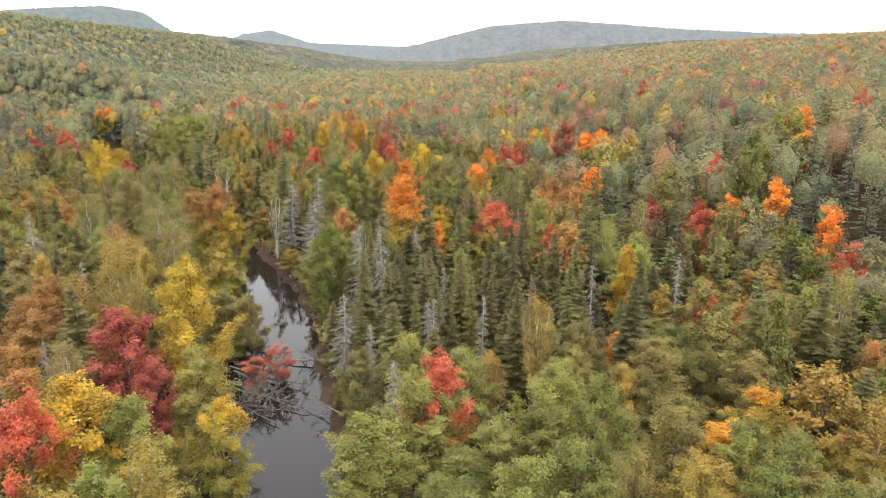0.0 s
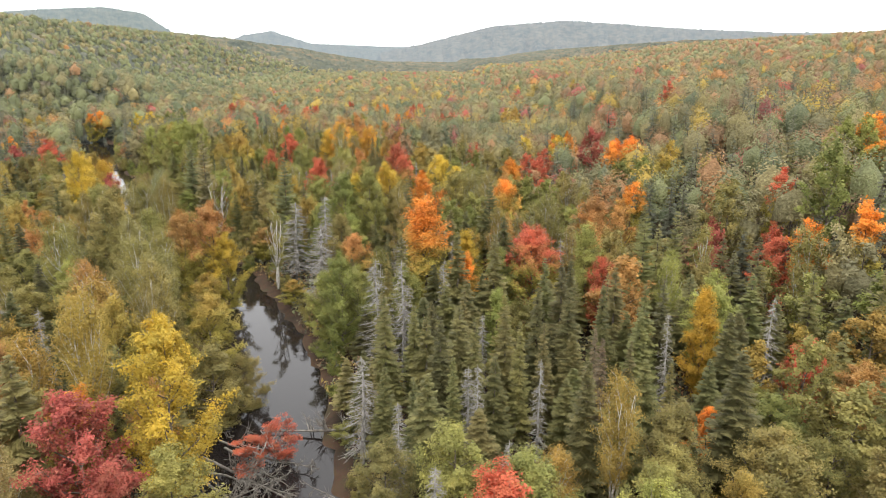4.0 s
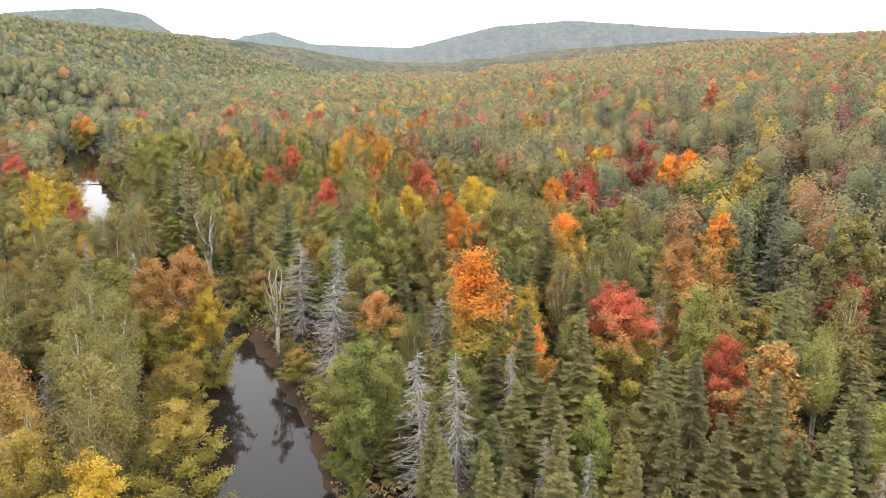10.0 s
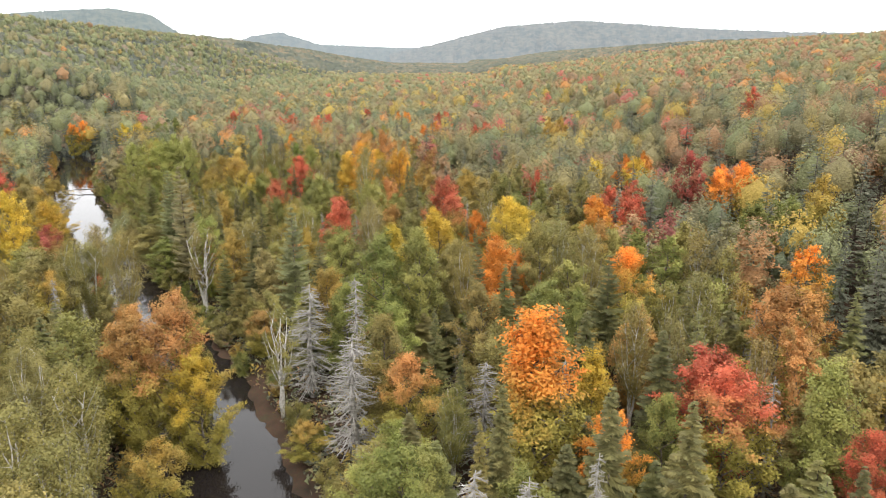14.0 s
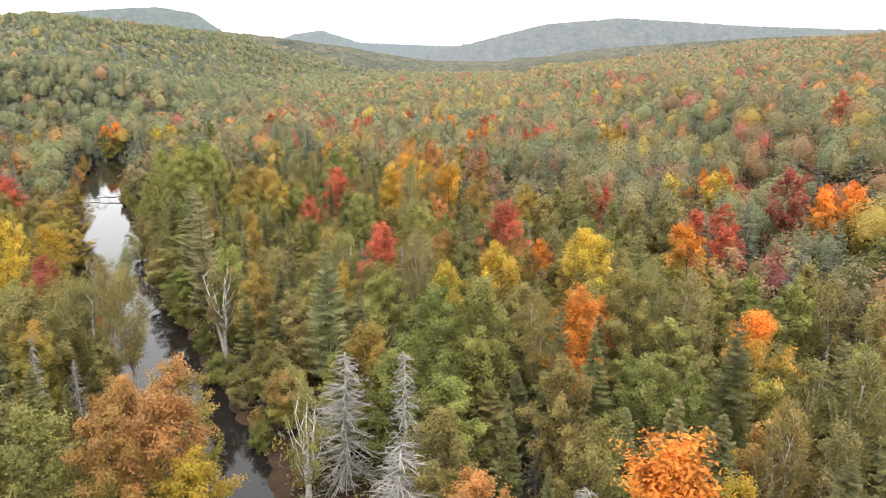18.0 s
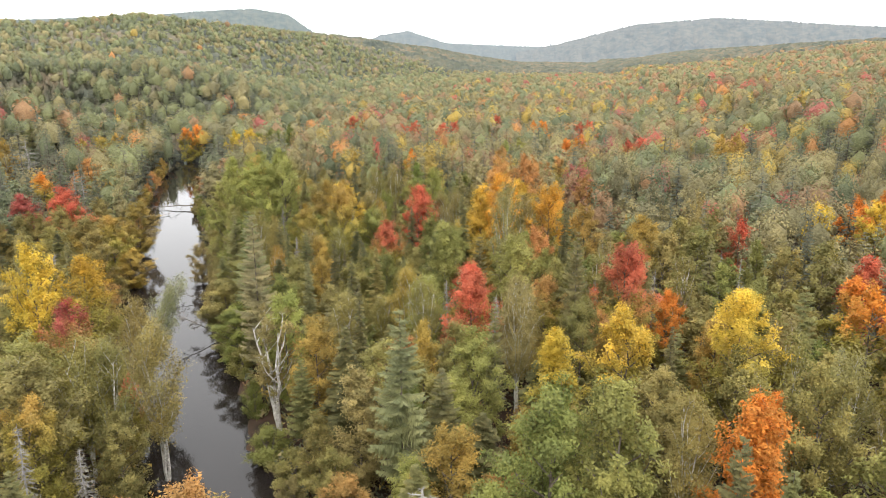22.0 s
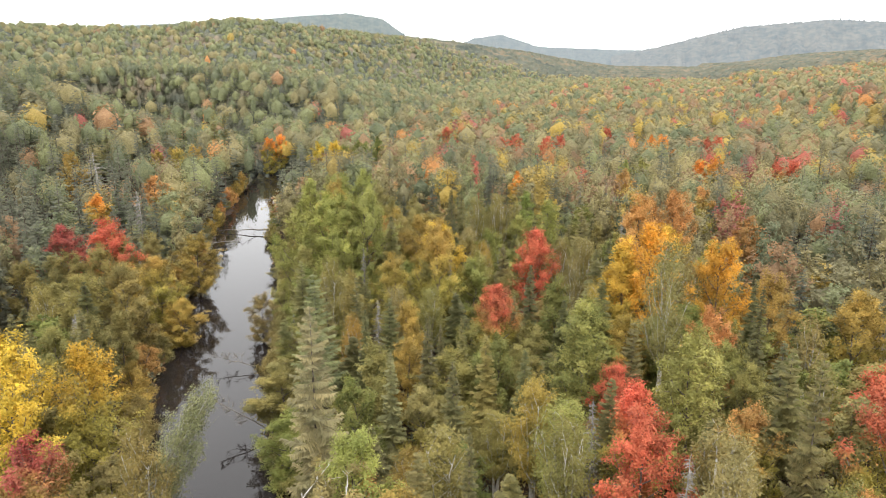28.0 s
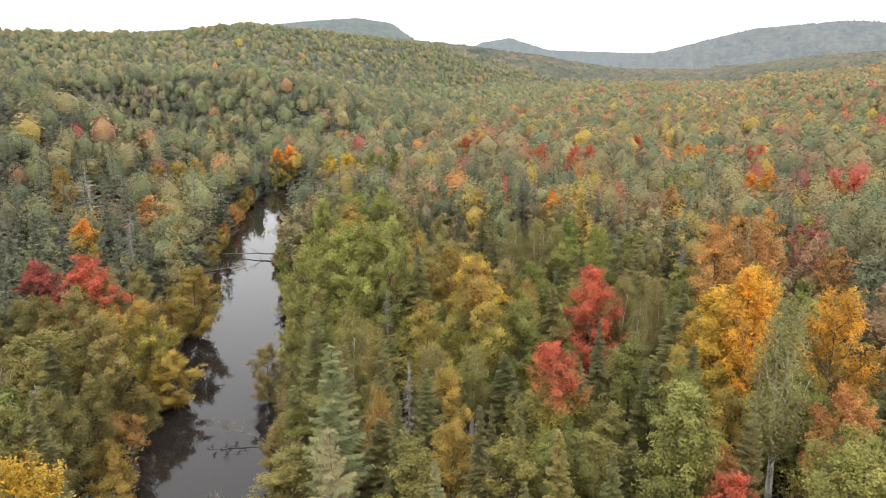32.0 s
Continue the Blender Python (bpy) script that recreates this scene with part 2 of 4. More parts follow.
def leafy(seed, shape, leaves, size, limbs, twigs=7, h=14.0, r=3.6, base=0.2, stems=1, tuft=0.54, fill=0.10, rise=0.9, bare=0.0, fork=0.42, stout=1.0):
    """Trunk, upswept limbs that reach the crown's outline, twigs along them, and a tuft of leaves round each twig."""
    global rng
    rng = np.random.default_rng(seed)
    wood, paths = [], []
    k = np.linspace(0, 1, 7)[:, None]
    for s in range(stems):
        a = s * 2.2 + rng.uniform(0, 6)
        lean = (fork * r if stems > 1 else 0.1 * r) * rng.uniform(0.5, 1.0)
        P = np.concatenate([np.cos(a) * lean * k ** 1.3, np.sin(a) * lean * k ** 1.3, h * rng.uniform(0.78, 0.88) * k], 1)
        P[1:, :2] += rng.normal(size=(6, 2)) * 0.10
        paths.append(P)
        wood.append(tube(P, np.linspace(0.17, 0.03, 7) * stout, 6))
    t = (np.arange(limbs) + rng.uniform(0.1, 0.9, limbs)) / limbs
    t[-1] = 0.99
    az = np.arange(limbs) * 2.4 + rng.uniform(-0.5, 0.5, limbs)
    reach = profile(shape, t) * r * 0.86 * rng.uniform(0.62, 1.12, limbs)
    tips = np.stack([reach * np.cos(az), reach * np.sin(az), h * (base + (0.97 - base) * t)], 1)
    centres, axes, hold = [], [], []
    for i in range(limbs):
        P = paths[i % stems]
        zs = min(max(0.1 * h, tips[i, 2] - 0.06 * h - rise * reach[i]), P[-1, 2] * 0.97)
        start = np.array([np.interp(zs, P[:, 2], P[:, 0]), np.interp(zs, P[:, 2], P[:, 1]), zs])
        mid = start * 0.45 + tips[i] * 0.55 + np.array([np.cos(az[i]), np.sin(az[i]), -0.6]) * 0.14 * reach[i]
        thick = (0.03 + 0.016 * reach[i]) * stout
        wood.append(tube([start, mid, tips[i]], [thick, thick * 0.65, 0.015], 4))
        for j in range(twigs):
            q = 1.0 if j == 0 else rng.uniform(0.30, 1.0)
            p = start * (1 - q) ** 2 + mid * 2 * q * (1 - q) + tips[i] * q * q
            d = unit(unit(tips[i] - start) * 0.55 + rng.normal(size=3) * 0.62 + (0, 0, 0.32))
            end = p + d * r * rng.uniform(0.06, 0.24) * (0.5 + 0.5 * q)
            wood.append(tube([p, end], [0.022, 0.008], 3))
            if rng.random() >= bare:
                centres.append(end)
                axes.append(d)
                hold.append(rng.uniform(0.5, 1.4))
    C, D, W = np.array(centres), np.array(axes), np.array(hold)
    pick = rng.choice(len(C), leaves, p=W / W.sum())
    scatter = np.clip(rng.normal(size=(leaves, 3)), -1.9, 1.9) * tuft * 0.44 * W[pick][:, None] ** 0.5
    along = rng.uniform(-0.75, 0.8, leaves) * tuft
    pos = C[pick] + scatter * (1, 1, 0.8) + D[pick] * along[:, None]
    out = unit(C * (1, 1, 0) + 1e-6)[pick]
    crown = [spray(pos, out * 0.55 + D[pick] * 0.3 + rng.normal(size=pos.shape) * 0.55 + (0, 0, 0.75), size)]
    n = int(leaves * fill)
    q = rng.integers(0, len(C), n)
    core = C[q] * (0.62, 0.62, 1) - (0, 0, 0.05 * h) + rng.normal(size=(n, 3)) * tuft * 0.8
    crown.append(spray(core, rng.normal(size=core.shape) + (0, 0, 0.5), size * 1.3, 1.2))
    tone = rng.uniform(0, 1, len(C))
    return merge(wood), (*merge(crown), np.repeat(np.concatenate([tone[pick], tone[q]]), 3))


def conifer(seed, whorls, per, sprays, size, h=15.0, r=2.0, bare=0.12, power=0.8, droop=0.35, lift=0.25, even=0.5, dead=26):
    """A spruce or pine: whorls of boughs, each a flat frond of sprays to both sides; dead grey twigs low on the stem."""
    global rng
    rng = np.random.default_rng(seed)
    t = bare + (1 - bare) * ((np.arange(whorls) + 0.5) / whorls) ** 0.92
    t = np.repeat(t, per) + rng.uniform(-even, even, whorls * per) * (1 - bare) / whorls
    n = len(t)
    az = rng.uniform(0, 2 * math.pi, n)
    L = r * np.clip(1.01 - t, 0.012, 1) ** power * rng.uniform(0.55, 1.18, n) * (0.7 + 0.3 * np.clip((t - bare) * 6, 0, 1)) + 0.08
    out = np.stack([np.cos(az), np.sin(az), np.zeros(n)], 1)
    s = np.tile(np.repeat((np.arange(sprays) + 0.9) / sprays, 2), n)
    i = np.repeat(np.arange(n), 2 * sprays)
    side = np.tile([-1.0, 1.0], n * sprays)
    Li = L[i]
    P = out[i] * (Li * s)[:, None]
    P[:, 2] = t[i] * h - droop * Li * s + lift * Li * s ** 2.6
    across = np.stack([-np.sin(az), np.cos(az), np.zeros(n)], 1)[i] * side[:, None]
    w = (Li * (0.40 * (1 - s) ** 0.8 + 0.10) + 0.07) * size * rng.uniform(0.7, 1.3, len(i))
    step = (Li / sprays * 0.75 + 0.03)[:, None]
    tip = P + across * (w * 0.85)[:, None] + out[i] * (w * 0.6)[:, None] + rng.normal(size=P.shape) * 0.035
    tip[:, 2] -= w * rng.uniform(0.0, 0.55, len(w))
    V = np.stack([P - out[i] * step, tip, P + out[i] * step], 1).reshape(-1, 3)
    crown = V, np.arange(len(V)).reshape(-1, 3), np.repeat(rng.uniform(0, 1, n)[i], 3)
    wood = [tube([(0, 0, -0.3), (0, 0, h * 0.5), (0.03, 0, h * 0.995)], [0.17, 0.11, 0.012], 5)]
    for j in range(dead):
        a, z = rng.uniform(0, 6.28), h * rng.uniform(0.06, bare + 0.24)
        ln = r * rng.uniform(0.4, 0.95)
        wood.append(tube([(0, 0, z), (ln * math.cos(a), ln * math.sin(a), z - 0.25 * ln)], [0.03, 0.008], 3))
    return merge(wood), crown


def snag(seed, h=14.0, r=1.5, boughs=120, twigs=2, broken=0.0):
    """A dead spruce: a bleached stem with bare drooping boughs and twigs."""
    global rng
    rng = np.random.default_rng(seed)
    top = h * (1 - broken)
    wig = np.cumsum(rng.normal(size=(8, 2)) * 0.05, axis=0)
    P = np.concatenate([wig - wig[0], np.linspace(-0.3, top, 8)[:, None]], 1)
    stem = tube(P, np.interp(np.linspace(0, 1, 8), [0, 1], [0.17, 0.02 + 0.1 * broken]), 6)
    limbs = []
    for j in range(boughs):
        z = h * (0.12 + 0.86 * rng.random())
        if z > top:
            continue
        t, a = z / h, rng.uniform(0, 6.283)
        ln = r * (1.05 - t) ** 0.7 * rng.uniform(0.35, 1.1) + 0.12
        o = np.array([math.cos(a), math.sin(a), 0])
        c = np.array([np.interp(z, P[:, 2], P[:, 0]), np.interp(z, P[:, 2], P[:, 1]), z])
        mid, end = c + o * ln * 0.6 + (0, 0, -0.25 * ln), c + o * ln + (0, 0, -0.5 * ln)
        limbs.append(tube([c, mid, end], [0.028, 0.020, 0.009], 3))
        for q in range(twigs):
            k = rng.uniform(0.35, 0.95)
            p = c + o * ln * k + (0, 0, -0.42 * ln * k)
            e = p + unit(o * 0.6 + rng.normal(size=3) * 0.7) * ln * 0.35
            limbs.append(tube([p, e], [0.014, 0.006], 3))
    V, F = merge(limbs)
    return stem, (V, F, np.zeros(len(V)))


TREES = {}


def model(kind, level, i):
    """The shared meshes of one of the few forms of each kind; level 0 is the fullest."""
    key = kind, level, i
    if key in TREES:
        return TREES[key]
    seed = 100 * i + 10 * level + len(kind)
    n, s, c, tw = ((21000, 0.138, 32, 8), (7000, 0.225, 24, 6))[level]
    if kind == "maple":
        w, k = leafy(seed, "round", n, s, c, tw, base=0.16)
    elif kind == "flame":
        w, k = leafy(seed + 1, "flame", n, s, c, tw, r=3.4, base=0.12, rise=1.2)
    elif kind == "birch":
        w, k = leafy(seed + 2, "tall", n * 3 // 5, s * 0.85, c - 4, tw, r=3.0, base=0.40, stems=3, rise=1.5, tuft=0.7)
    elif kind == "forked":
        w, k = leafy(seed + 7, "tall", n // 4, s, c * 2 // 3, tw, r=3.0, base=0.35, stems=3, rise=1.4, bare=0.72, fill=0.04, fork=0.8, stout=1.35)
    elif kind == "bush":
        w, k = leafy(seed + 3, "round", n // 3, s * 0.9, 14, tw, h=4.0, r=2.2, base=0.05, stems=3, tuft=0.5)
    elif kind == "pine":
        w, k = conifer(seed + 4, *((22, 9, 24, 0.85), (19, 8, 10, 1.1))[level], h=17.0, r=3.3, bare=0.22, power=0.6, droop=-0.05, lift=0.12, even=0.22)
    elif kind == "spruce":
        w, k = conifer(seed + 5, *((34, 8, 12, 1.0), (24, 7, 7, 1.1))[level], power=0.85, droop=0.5, lift=0.3)
    else:
        w, k = snag(seed + 6, boughs=(230, 110)[level], twigs=(4, 2)[level])
    bark = {"birch": BIRCH_BARK, "forked": BIRCH_BARK, "snag": DEAD_BARK}.get(kind, BARK)
    cover = DEAD_BARK if kind == "snag" else NEEDLE if kind in ("spruce", "pine") else LEAF
    TREES[key] = tri_mesh(kind + "_trunk", *w, [bark]), tri_mesh(kind + "_crown", k[0], k[1], [cover], tone=k[2])
    return TREES[key]


SIZE = {"maple": (14.0, 3.6), "flame": (14.0, 3.4), "birch": (14.0, 3.0), "bush": (4.0, 2.2), "pine": (17.0, 3.3), "spruce": (15.0, 2.0), "snag": (14.0, 1.5), "forked": (14.0, 3.0)}
FORMS = 4
NAMES = {"maple": "maple_tree", "flame": "maple_tree", "birch": "birch_tree", "bush": "shrub", "pine": "pine_tree", "spruce": "spruce_tree", "snag": "dead_spruce", "forked": "birch_tree"}


def hue_name(c):
    named = {OLIVE: "olive green", GREEN: "green", LIME: "light yellow-green", SPRUCE: "dark green", PINE: "blue-green", YELLOW: "bright yellow", GOLD: "golden",
             ORANGE: "bright orange", RED: "scarlet red", CRIMSON: "deep crimson", RUST: "rusty brown", TAN: "pale tan", SAGE: "pale grey-green", AMBER: "amber yellow", DEAD: "dead brown"}
    return named[c]


def tree(kind, x, y, h, r, colour=OLIVE, level=0, form=None, turning=False, lean=(0, 0)):
    """Plants one tree with its foot on the ground."""
    trunk_mesh, crown_mesh = model(kind, level, form if form is not None else int(rng_place.integers(FORMS)))
    h0, r0 = SIZE[kind]
    plain = kind in ("maple", "flame") and colour in (OLIVE, GREEN, LIME, TAN)
    name = "poplar_tree" if plain else NAMES[kind]
    root = new(name)
    root.location = (x, y, float(ground_z(np.array([x]), np.array([y]))[0]) - 0.05)
    root.rotation_euler = (radians(lean[0]), radians(lean[1]), rng_place.uniform(0, 6.28))
    if lean != (0, 0):
        root.rotation_euler[2] = 0
    wide = {"spruce": 1.3, "flame": 1.22, "maple": 1.15, "snag": 1.3}.get(kind, 1.0) * r / r0
    root.scale = (wide, wide, h / h0)
    t, c = new("trunk", trunk_mesh), new("bare_crown" if kind == "snag" else "crown", crown_mesh)
    t.parent = c.parent = root
    if kind != "snag":
        k = rng_place.uniform(0.82, 1.18)
        c.color = (colour[0] * k * rng_place.uniform(0.93, 1.07), colour[1] * k * rng_place.uniform(0.93, 1.07), colour[2] * k, 1)
        if turning:
            c.material_slots[0].link = "OBJECT"
            c.material_slots[0].material = LEAF_TURNING
    what = {"maple": "broad maple tree with %s autumn leaves", "flame": "pointed maple tree with dense %s autumn leaves", "birch": "slender white-stemmed birch with %s leaves",
            "bush": "low shrub with %s leaves on the forest floor", "pine": "tall white pine with %s needles", "spruce": "narrow pointed spruce with %s needles",
            "forked": "leaning forked birch, white limbs half bare, %s leaves",
            "snag": "dead spruce, bare bleached grey trunk and twigs"}[kind]
    if plain:
        what = "broad poplar tree with %s leaves"
    if kind == "snag":
        tagged(c, kind="stuff")
    tagged(root, what % hue_name(colour) if "%" in what else what, "shrub" if kind == "bush" else "dead tree" if kind == "snag" else "tree", name.replace("_", " ") + "s of the woods")
    PLANTED.append((x, y, r))
    return root


PLANTED = []
rng_place = np.random.default_rng(21)

# ---- the lie of the land ----
RIVER = np.array([(26, -60, 6), (4, -10, 6), (-12, 40, 6.0), (-19, 70, 6.8), (-25, 92, 7.0), (-31, 110, 7.0), (-38, 130, 6.6), (-49, 150, 6.2), (-59, 166, 5.6), (-72, 184, 6.0),
                  (-88, 206, 7.0), (-104, 233, 8.0), (-120, 261, 7.6), (-137, 288, 6.6), (-156, 328, 6.6), (-172, 360, 7.5), (-188, 384, 4), (-235, 425, 3), (-330, 470, 3)], float)


def river_gap(x, y):
    """Distance to the river's edge, negative in the water."""
    best = np.full(np.shape(x), 1e9)
    for (ax, ay, aw), (bx, by, bw) in zip(RIVER[:-1], RIVER[1:]):
        dx, dy = bx - ax, by - ay
        k = np.clip(((x - ax) * dx + (y - ay) * dy) / (dx * dx + dy * dy), 0, 1)
        best = np.minimum(best, np.hypot(x - ax - k * dx, y - ay - k * dy) - (aw + k * (bw - aw)))
    return best


def smooth(v):
    v = np.clip(v, 0, 1)
    return v * v * (3 - 2 * v)


def ground_z(x, y):
    gap = river_gap(x, y) + 0.8 * np.sin(x * 0.31 + 1.3 * np.sin(y * 0.23)) + 0.4 * np.sin(y * 0.9 + x * 0.5)
    z = np.interp(gap, [-4, -0.5, 0.6, 3.5, 8], [-1.6, -0.5, 0.25, 0.8, 1.0])
    z = z + smooth((gap - 4) / 20) * (0.5 * np.sin(x * 0.11 + y * 0.05) + 0.5 * np.sin(y * 0.13 - x * 0.07))
    # the slope to the east
    z = z + smooth((y - 80) / 70) * (14 * smooth((x - 34) / 50) + 40 * smooth((x - 90) / 420))
    # the wooded ridge to the west and north-west
    az, far = np.degrees(np.arctan2(x + 30, y - 90)), np.hypot(x + 30, y - 90)
    top = np.interp(az, [-120, -90, -50, -38, -32, -21, -17, -11, -4, 5], [60, 70, 70, 70, 86, 72, 64, 46, 8, 0])
    crest = np.interp(az, [-120, -50, -30, -20, -10, 0], [800, 950, 1080, 1350, 1750, 2200])
    foot = np.interp(az, [-100, -60, -45, -32, -24, -12, 0], [420, 480, 560, 640, 760, 1100, 1500])
    near_rise = 27 * smooth((far - 210) / 230) * smooth((-az - 17) / 14) * smooth((gap - 8) / 60)
    z = z + np.where(far < crest, near_rise + (top - near_rise) * smooth((far - foot) / (crest - foot)), top * (1 - 0.6 * smooth((far - crest) / 1500)))
    return z


xs = np.concatenate([-np.geomspace(4900, 240, 26), np.arange(-225, 130, 2.5), np.geomspace(140, 4900, 28)])
ys = np.concatenate([-np.geomspace(4900, 60, 18), np.arange(-40, 420, 3.0), np.geomspace(430, 4950, 40)])
GX, GY = np.meshgrid(xs, ys)
GZ = ground_z(GX, GY)
nx, ny = len(xs), len(ys)
a = (np.arange(ny - 1)[:, None] * nx + np.arange(nx - 1)[None, :]).ravel()
quads = np.stack([a, a + 1, a + nx + 1, a + nx], 1)
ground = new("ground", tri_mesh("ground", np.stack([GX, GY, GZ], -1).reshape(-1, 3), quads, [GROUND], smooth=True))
tagged(ground, "forest floor of brown leaf litter rising into hills", "ground", kind="structure")

water_v, water_f = [], []
for i, (x, y, w) in enumerate(RIVER):
    d = RIVER[min(i + 1, len(RIVER) - 1)] - RIVER[max(i - 1, 0)]
    nrm = np.array([-d[1], d[0]]) / np.hypot(d[0], d[1])
    water_v += [(x + nrm[0] * (w + 4), y + nrm[1] * (w + 4), 0), (x - nrm[0] * (w + 4), y - nrm[1] * (w + 4), 0)]
    if i:
        water_f.append((2 * i - 2, 2 * i - 1, 2 * i + 1, 2 * i))
river = new("water", tri_mesh("water", water_v, water_f, [WATER]))
tagged(river, "still dark brown river reflecting the pale sky", "river", kind="structure")


def mountain(name, azimuths, rises, crest, foot, mat, label):
    """A far wooded mountain: rises are degrees above the eye's level."""
    az = np.arange(azimuths[0], azimuths[-1], 0.07)
    top = 41.5 + crest * np.tan(np.radians(np.interp(az, azimuths, rises)))
    rows = 26
    k = np.linspace(0, 1, rows)
    R = foot + (crest - foot) * k[:, None] + 0 * az
    X, Y = R * np.sin(np.radians(az)), R * np.cos(np.radians(az))
    gully = 0.5 + 0.5 * np.sin(az * 3.1 + 2.0 * np.sin(az * 0.9) + k[:, None] * 2)
    Z = top * (smooth(k)[:, None] ** (0.85 + 0.5 * gully * (1 - k[:, None])))
    g = np.random.default_rng(int(crest))
    Z = Z + g.normal(size=Z.shape) * 2.2 + g.normal(size=Z.shape) ** 2 * 1.2
    m = len(az)
    a = (np.arange(rows - 1)[:, None] * m + np.arange(m - 1)[None, :]).ravel()
    ob = new(name, tri_mesh(name, np.stack([X, Y, Z], -1).reshape(-1, 3), np.stack([a, a + 1, a + m + 1, a + m], 1), [mat], smooth=True))
    return tagged(ob, label, "mountain", kind="structure")


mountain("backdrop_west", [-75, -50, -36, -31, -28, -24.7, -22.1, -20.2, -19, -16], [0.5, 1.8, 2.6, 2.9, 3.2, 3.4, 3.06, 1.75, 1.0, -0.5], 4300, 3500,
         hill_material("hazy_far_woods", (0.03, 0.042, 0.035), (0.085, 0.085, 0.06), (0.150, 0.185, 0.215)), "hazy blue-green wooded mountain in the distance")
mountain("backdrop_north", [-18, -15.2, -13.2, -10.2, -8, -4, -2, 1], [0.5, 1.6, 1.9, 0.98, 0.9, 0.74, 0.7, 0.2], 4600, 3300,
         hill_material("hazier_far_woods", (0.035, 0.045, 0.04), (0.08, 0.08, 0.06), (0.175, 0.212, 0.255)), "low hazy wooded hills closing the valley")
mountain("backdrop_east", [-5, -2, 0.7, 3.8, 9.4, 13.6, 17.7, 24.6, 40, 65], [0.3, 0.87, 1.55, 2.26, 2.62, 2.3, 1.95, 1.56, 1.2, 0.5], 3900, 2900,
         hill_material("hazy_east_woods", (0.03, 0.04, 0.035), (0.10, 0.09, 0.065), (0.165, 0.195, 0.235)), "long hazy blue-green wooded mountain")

# ---- the trees that stand out, from the near end of the valley to the far one ----
# by the first bend
tree("maple", -25.1, 44.6, 12.5, 2.8, LIME)
tree("birch", -23.0, 47.8, 13.0, 3.7, GOLD)
tree("maple", -32.4, 48.6, 15.5, 3.6, RED, turning=True)
tree("maple", 1.7, 53.1, 8.0, 3.6, GREEN)
tree("maple", -31.5, 53.2, 15.0, 4.7, YELLOW)
tree("maple", -26.8, 54.2, 13.0, 3.1, LIME)
tree("maple", 35.5, 54.5, 9.5, 2.9, GOLD, turning=True)
tree("maple", -6.3, 54.7, 11.5, 4.1, LIME)
tree("maple", 4.7, 55.3, 10.0, 3.2, LIME)
tree("maple", 25.5, 56.5, 9.5, 3.8, AMBER, turning=True)
tree("maple", 9.0, 57.6, 10.0, 3.8, GREEN)
tree("maple", 16.1, 58.3, 10.0, 2.8, OLIVE)
tree("maple", -20.8, 59.1, 12.0, 3.1, YELLOW, turning=True)
tree("maple", -2.3, 59.2, 12.0, 3.9, LIME)
tree("maple", 22.2, 60.4, 10.0, 4.0, OLIVE)
tree("maple", 30.5, 61.0, 10.5, 3.6, AMBER, turning=True)
tree("maple", 10.2, 61.2, 12.5, 3.3, LIME)
tree("pine", 40.6, 61.5, 12.0, 3.0, PINE)
tree("maple", -0.4, 61.7, 13.0, 3.6, RED, turning=True)
tree("birch", -37.3, 64.0, 14.0, 3.0, TAN)
tree("maple", -29.6, 64.4, 12.0, 2.6, CRIMSON)
tree("maple", 18.1, 64.6, 11.0, 2.5, GOLD)
tree("maple", 11.9, 65.0, 11.6, 3.3, LIME)
tree("maple", 2.2, 65.5, 12.1, 3.6, LIME)
tree("snag", -4.8, 65.6, 11.0, 1.5, OLIVE)
tree("maple", 21.9, 65.7, 12.2, 3.7, OLIVE)
tree("maple", 31.7, 67.1, 11.0, 3.8, OLIVE)
tree("maple", -25.7, 67.7, 13.0, 3.5, LIME)
tree("maple", 45.0, 68.1, 12.0, 2.6, RUST, turning=True)
tree("maple", -34.1, 70.0, 15.0, 4.5, CRIMSON)
tree("maple", 22.8, 70.3, 11.0, 3.7, OLIVE)
tree("maple", -36.2, 74.1, 13.0, 2.9, ORANGE, turning=True)
tree("spruce", 17.9, 74.7, 10.0, 0.8, SPRUCE)
tree("snag", -8.3, 75.9, 11.0, 1.2, OLIVE)
tree("maple", -29.1, 76.1, 19.0, 4.2, YELLOW)
tree("maple", -48.2, 76.5, 14.2, 3.3, RUST, turning=True)
tree("maple", 40.0, 78.6, 13.0, 4.3, OLIVE)
tree("spruce", 9.2, 79.0, 11.0, 1.0, TAN)
tree("spruce", 16.9, 79.4, 13.0, 1.5, OLIVE)
tree("maple", 21.2, 80.0, 8.0, 1.8, ORANGE)
tree("maple", 36.5, 80.0, 11.0, 3.1, RUST, turning=True)
tree("maple", -47.8, 80.7, 14.9, 3.3, RUST)
tree("snag", 5.0, 80.7, 13.7, 1.2, OLIVE)
tree("spruce", -7.2, 80.8, 11.0, 1.4, SPRUCE)
tree("birch", -38.3, 80.9, 19.5, 3.5, GOLD)
tree("spruce", -3.4, 81.7, 13.0, 1.4, PINE)
tree("maple", 28.2, 81.7, 7.8, 3.3, GREEN)
tree("spruce", 11.1, 82.2, 15.0, 1.5, DEAD)
tree("forked", -24.4, 82.8, 6.1, 3.1, RED)
tree("birch", -46.0, 83.6, 14.0, 4.2, GOLD)
tree("snag", -12.8, 83.8, 12.0, 2.2, OLIVE)
tree("birch", 50.6, 84.3, 15.0, 2.7, OLIVE, 1)
tree("forked", -21.3, 85.2, 7.0, 3.1, RED)
tree("spruce", 14.9, 85.9, 13.0, 1.5, SPRUCE)
tree("maple", 27.4, 85.9, 7.1, 3.3, GREEN)
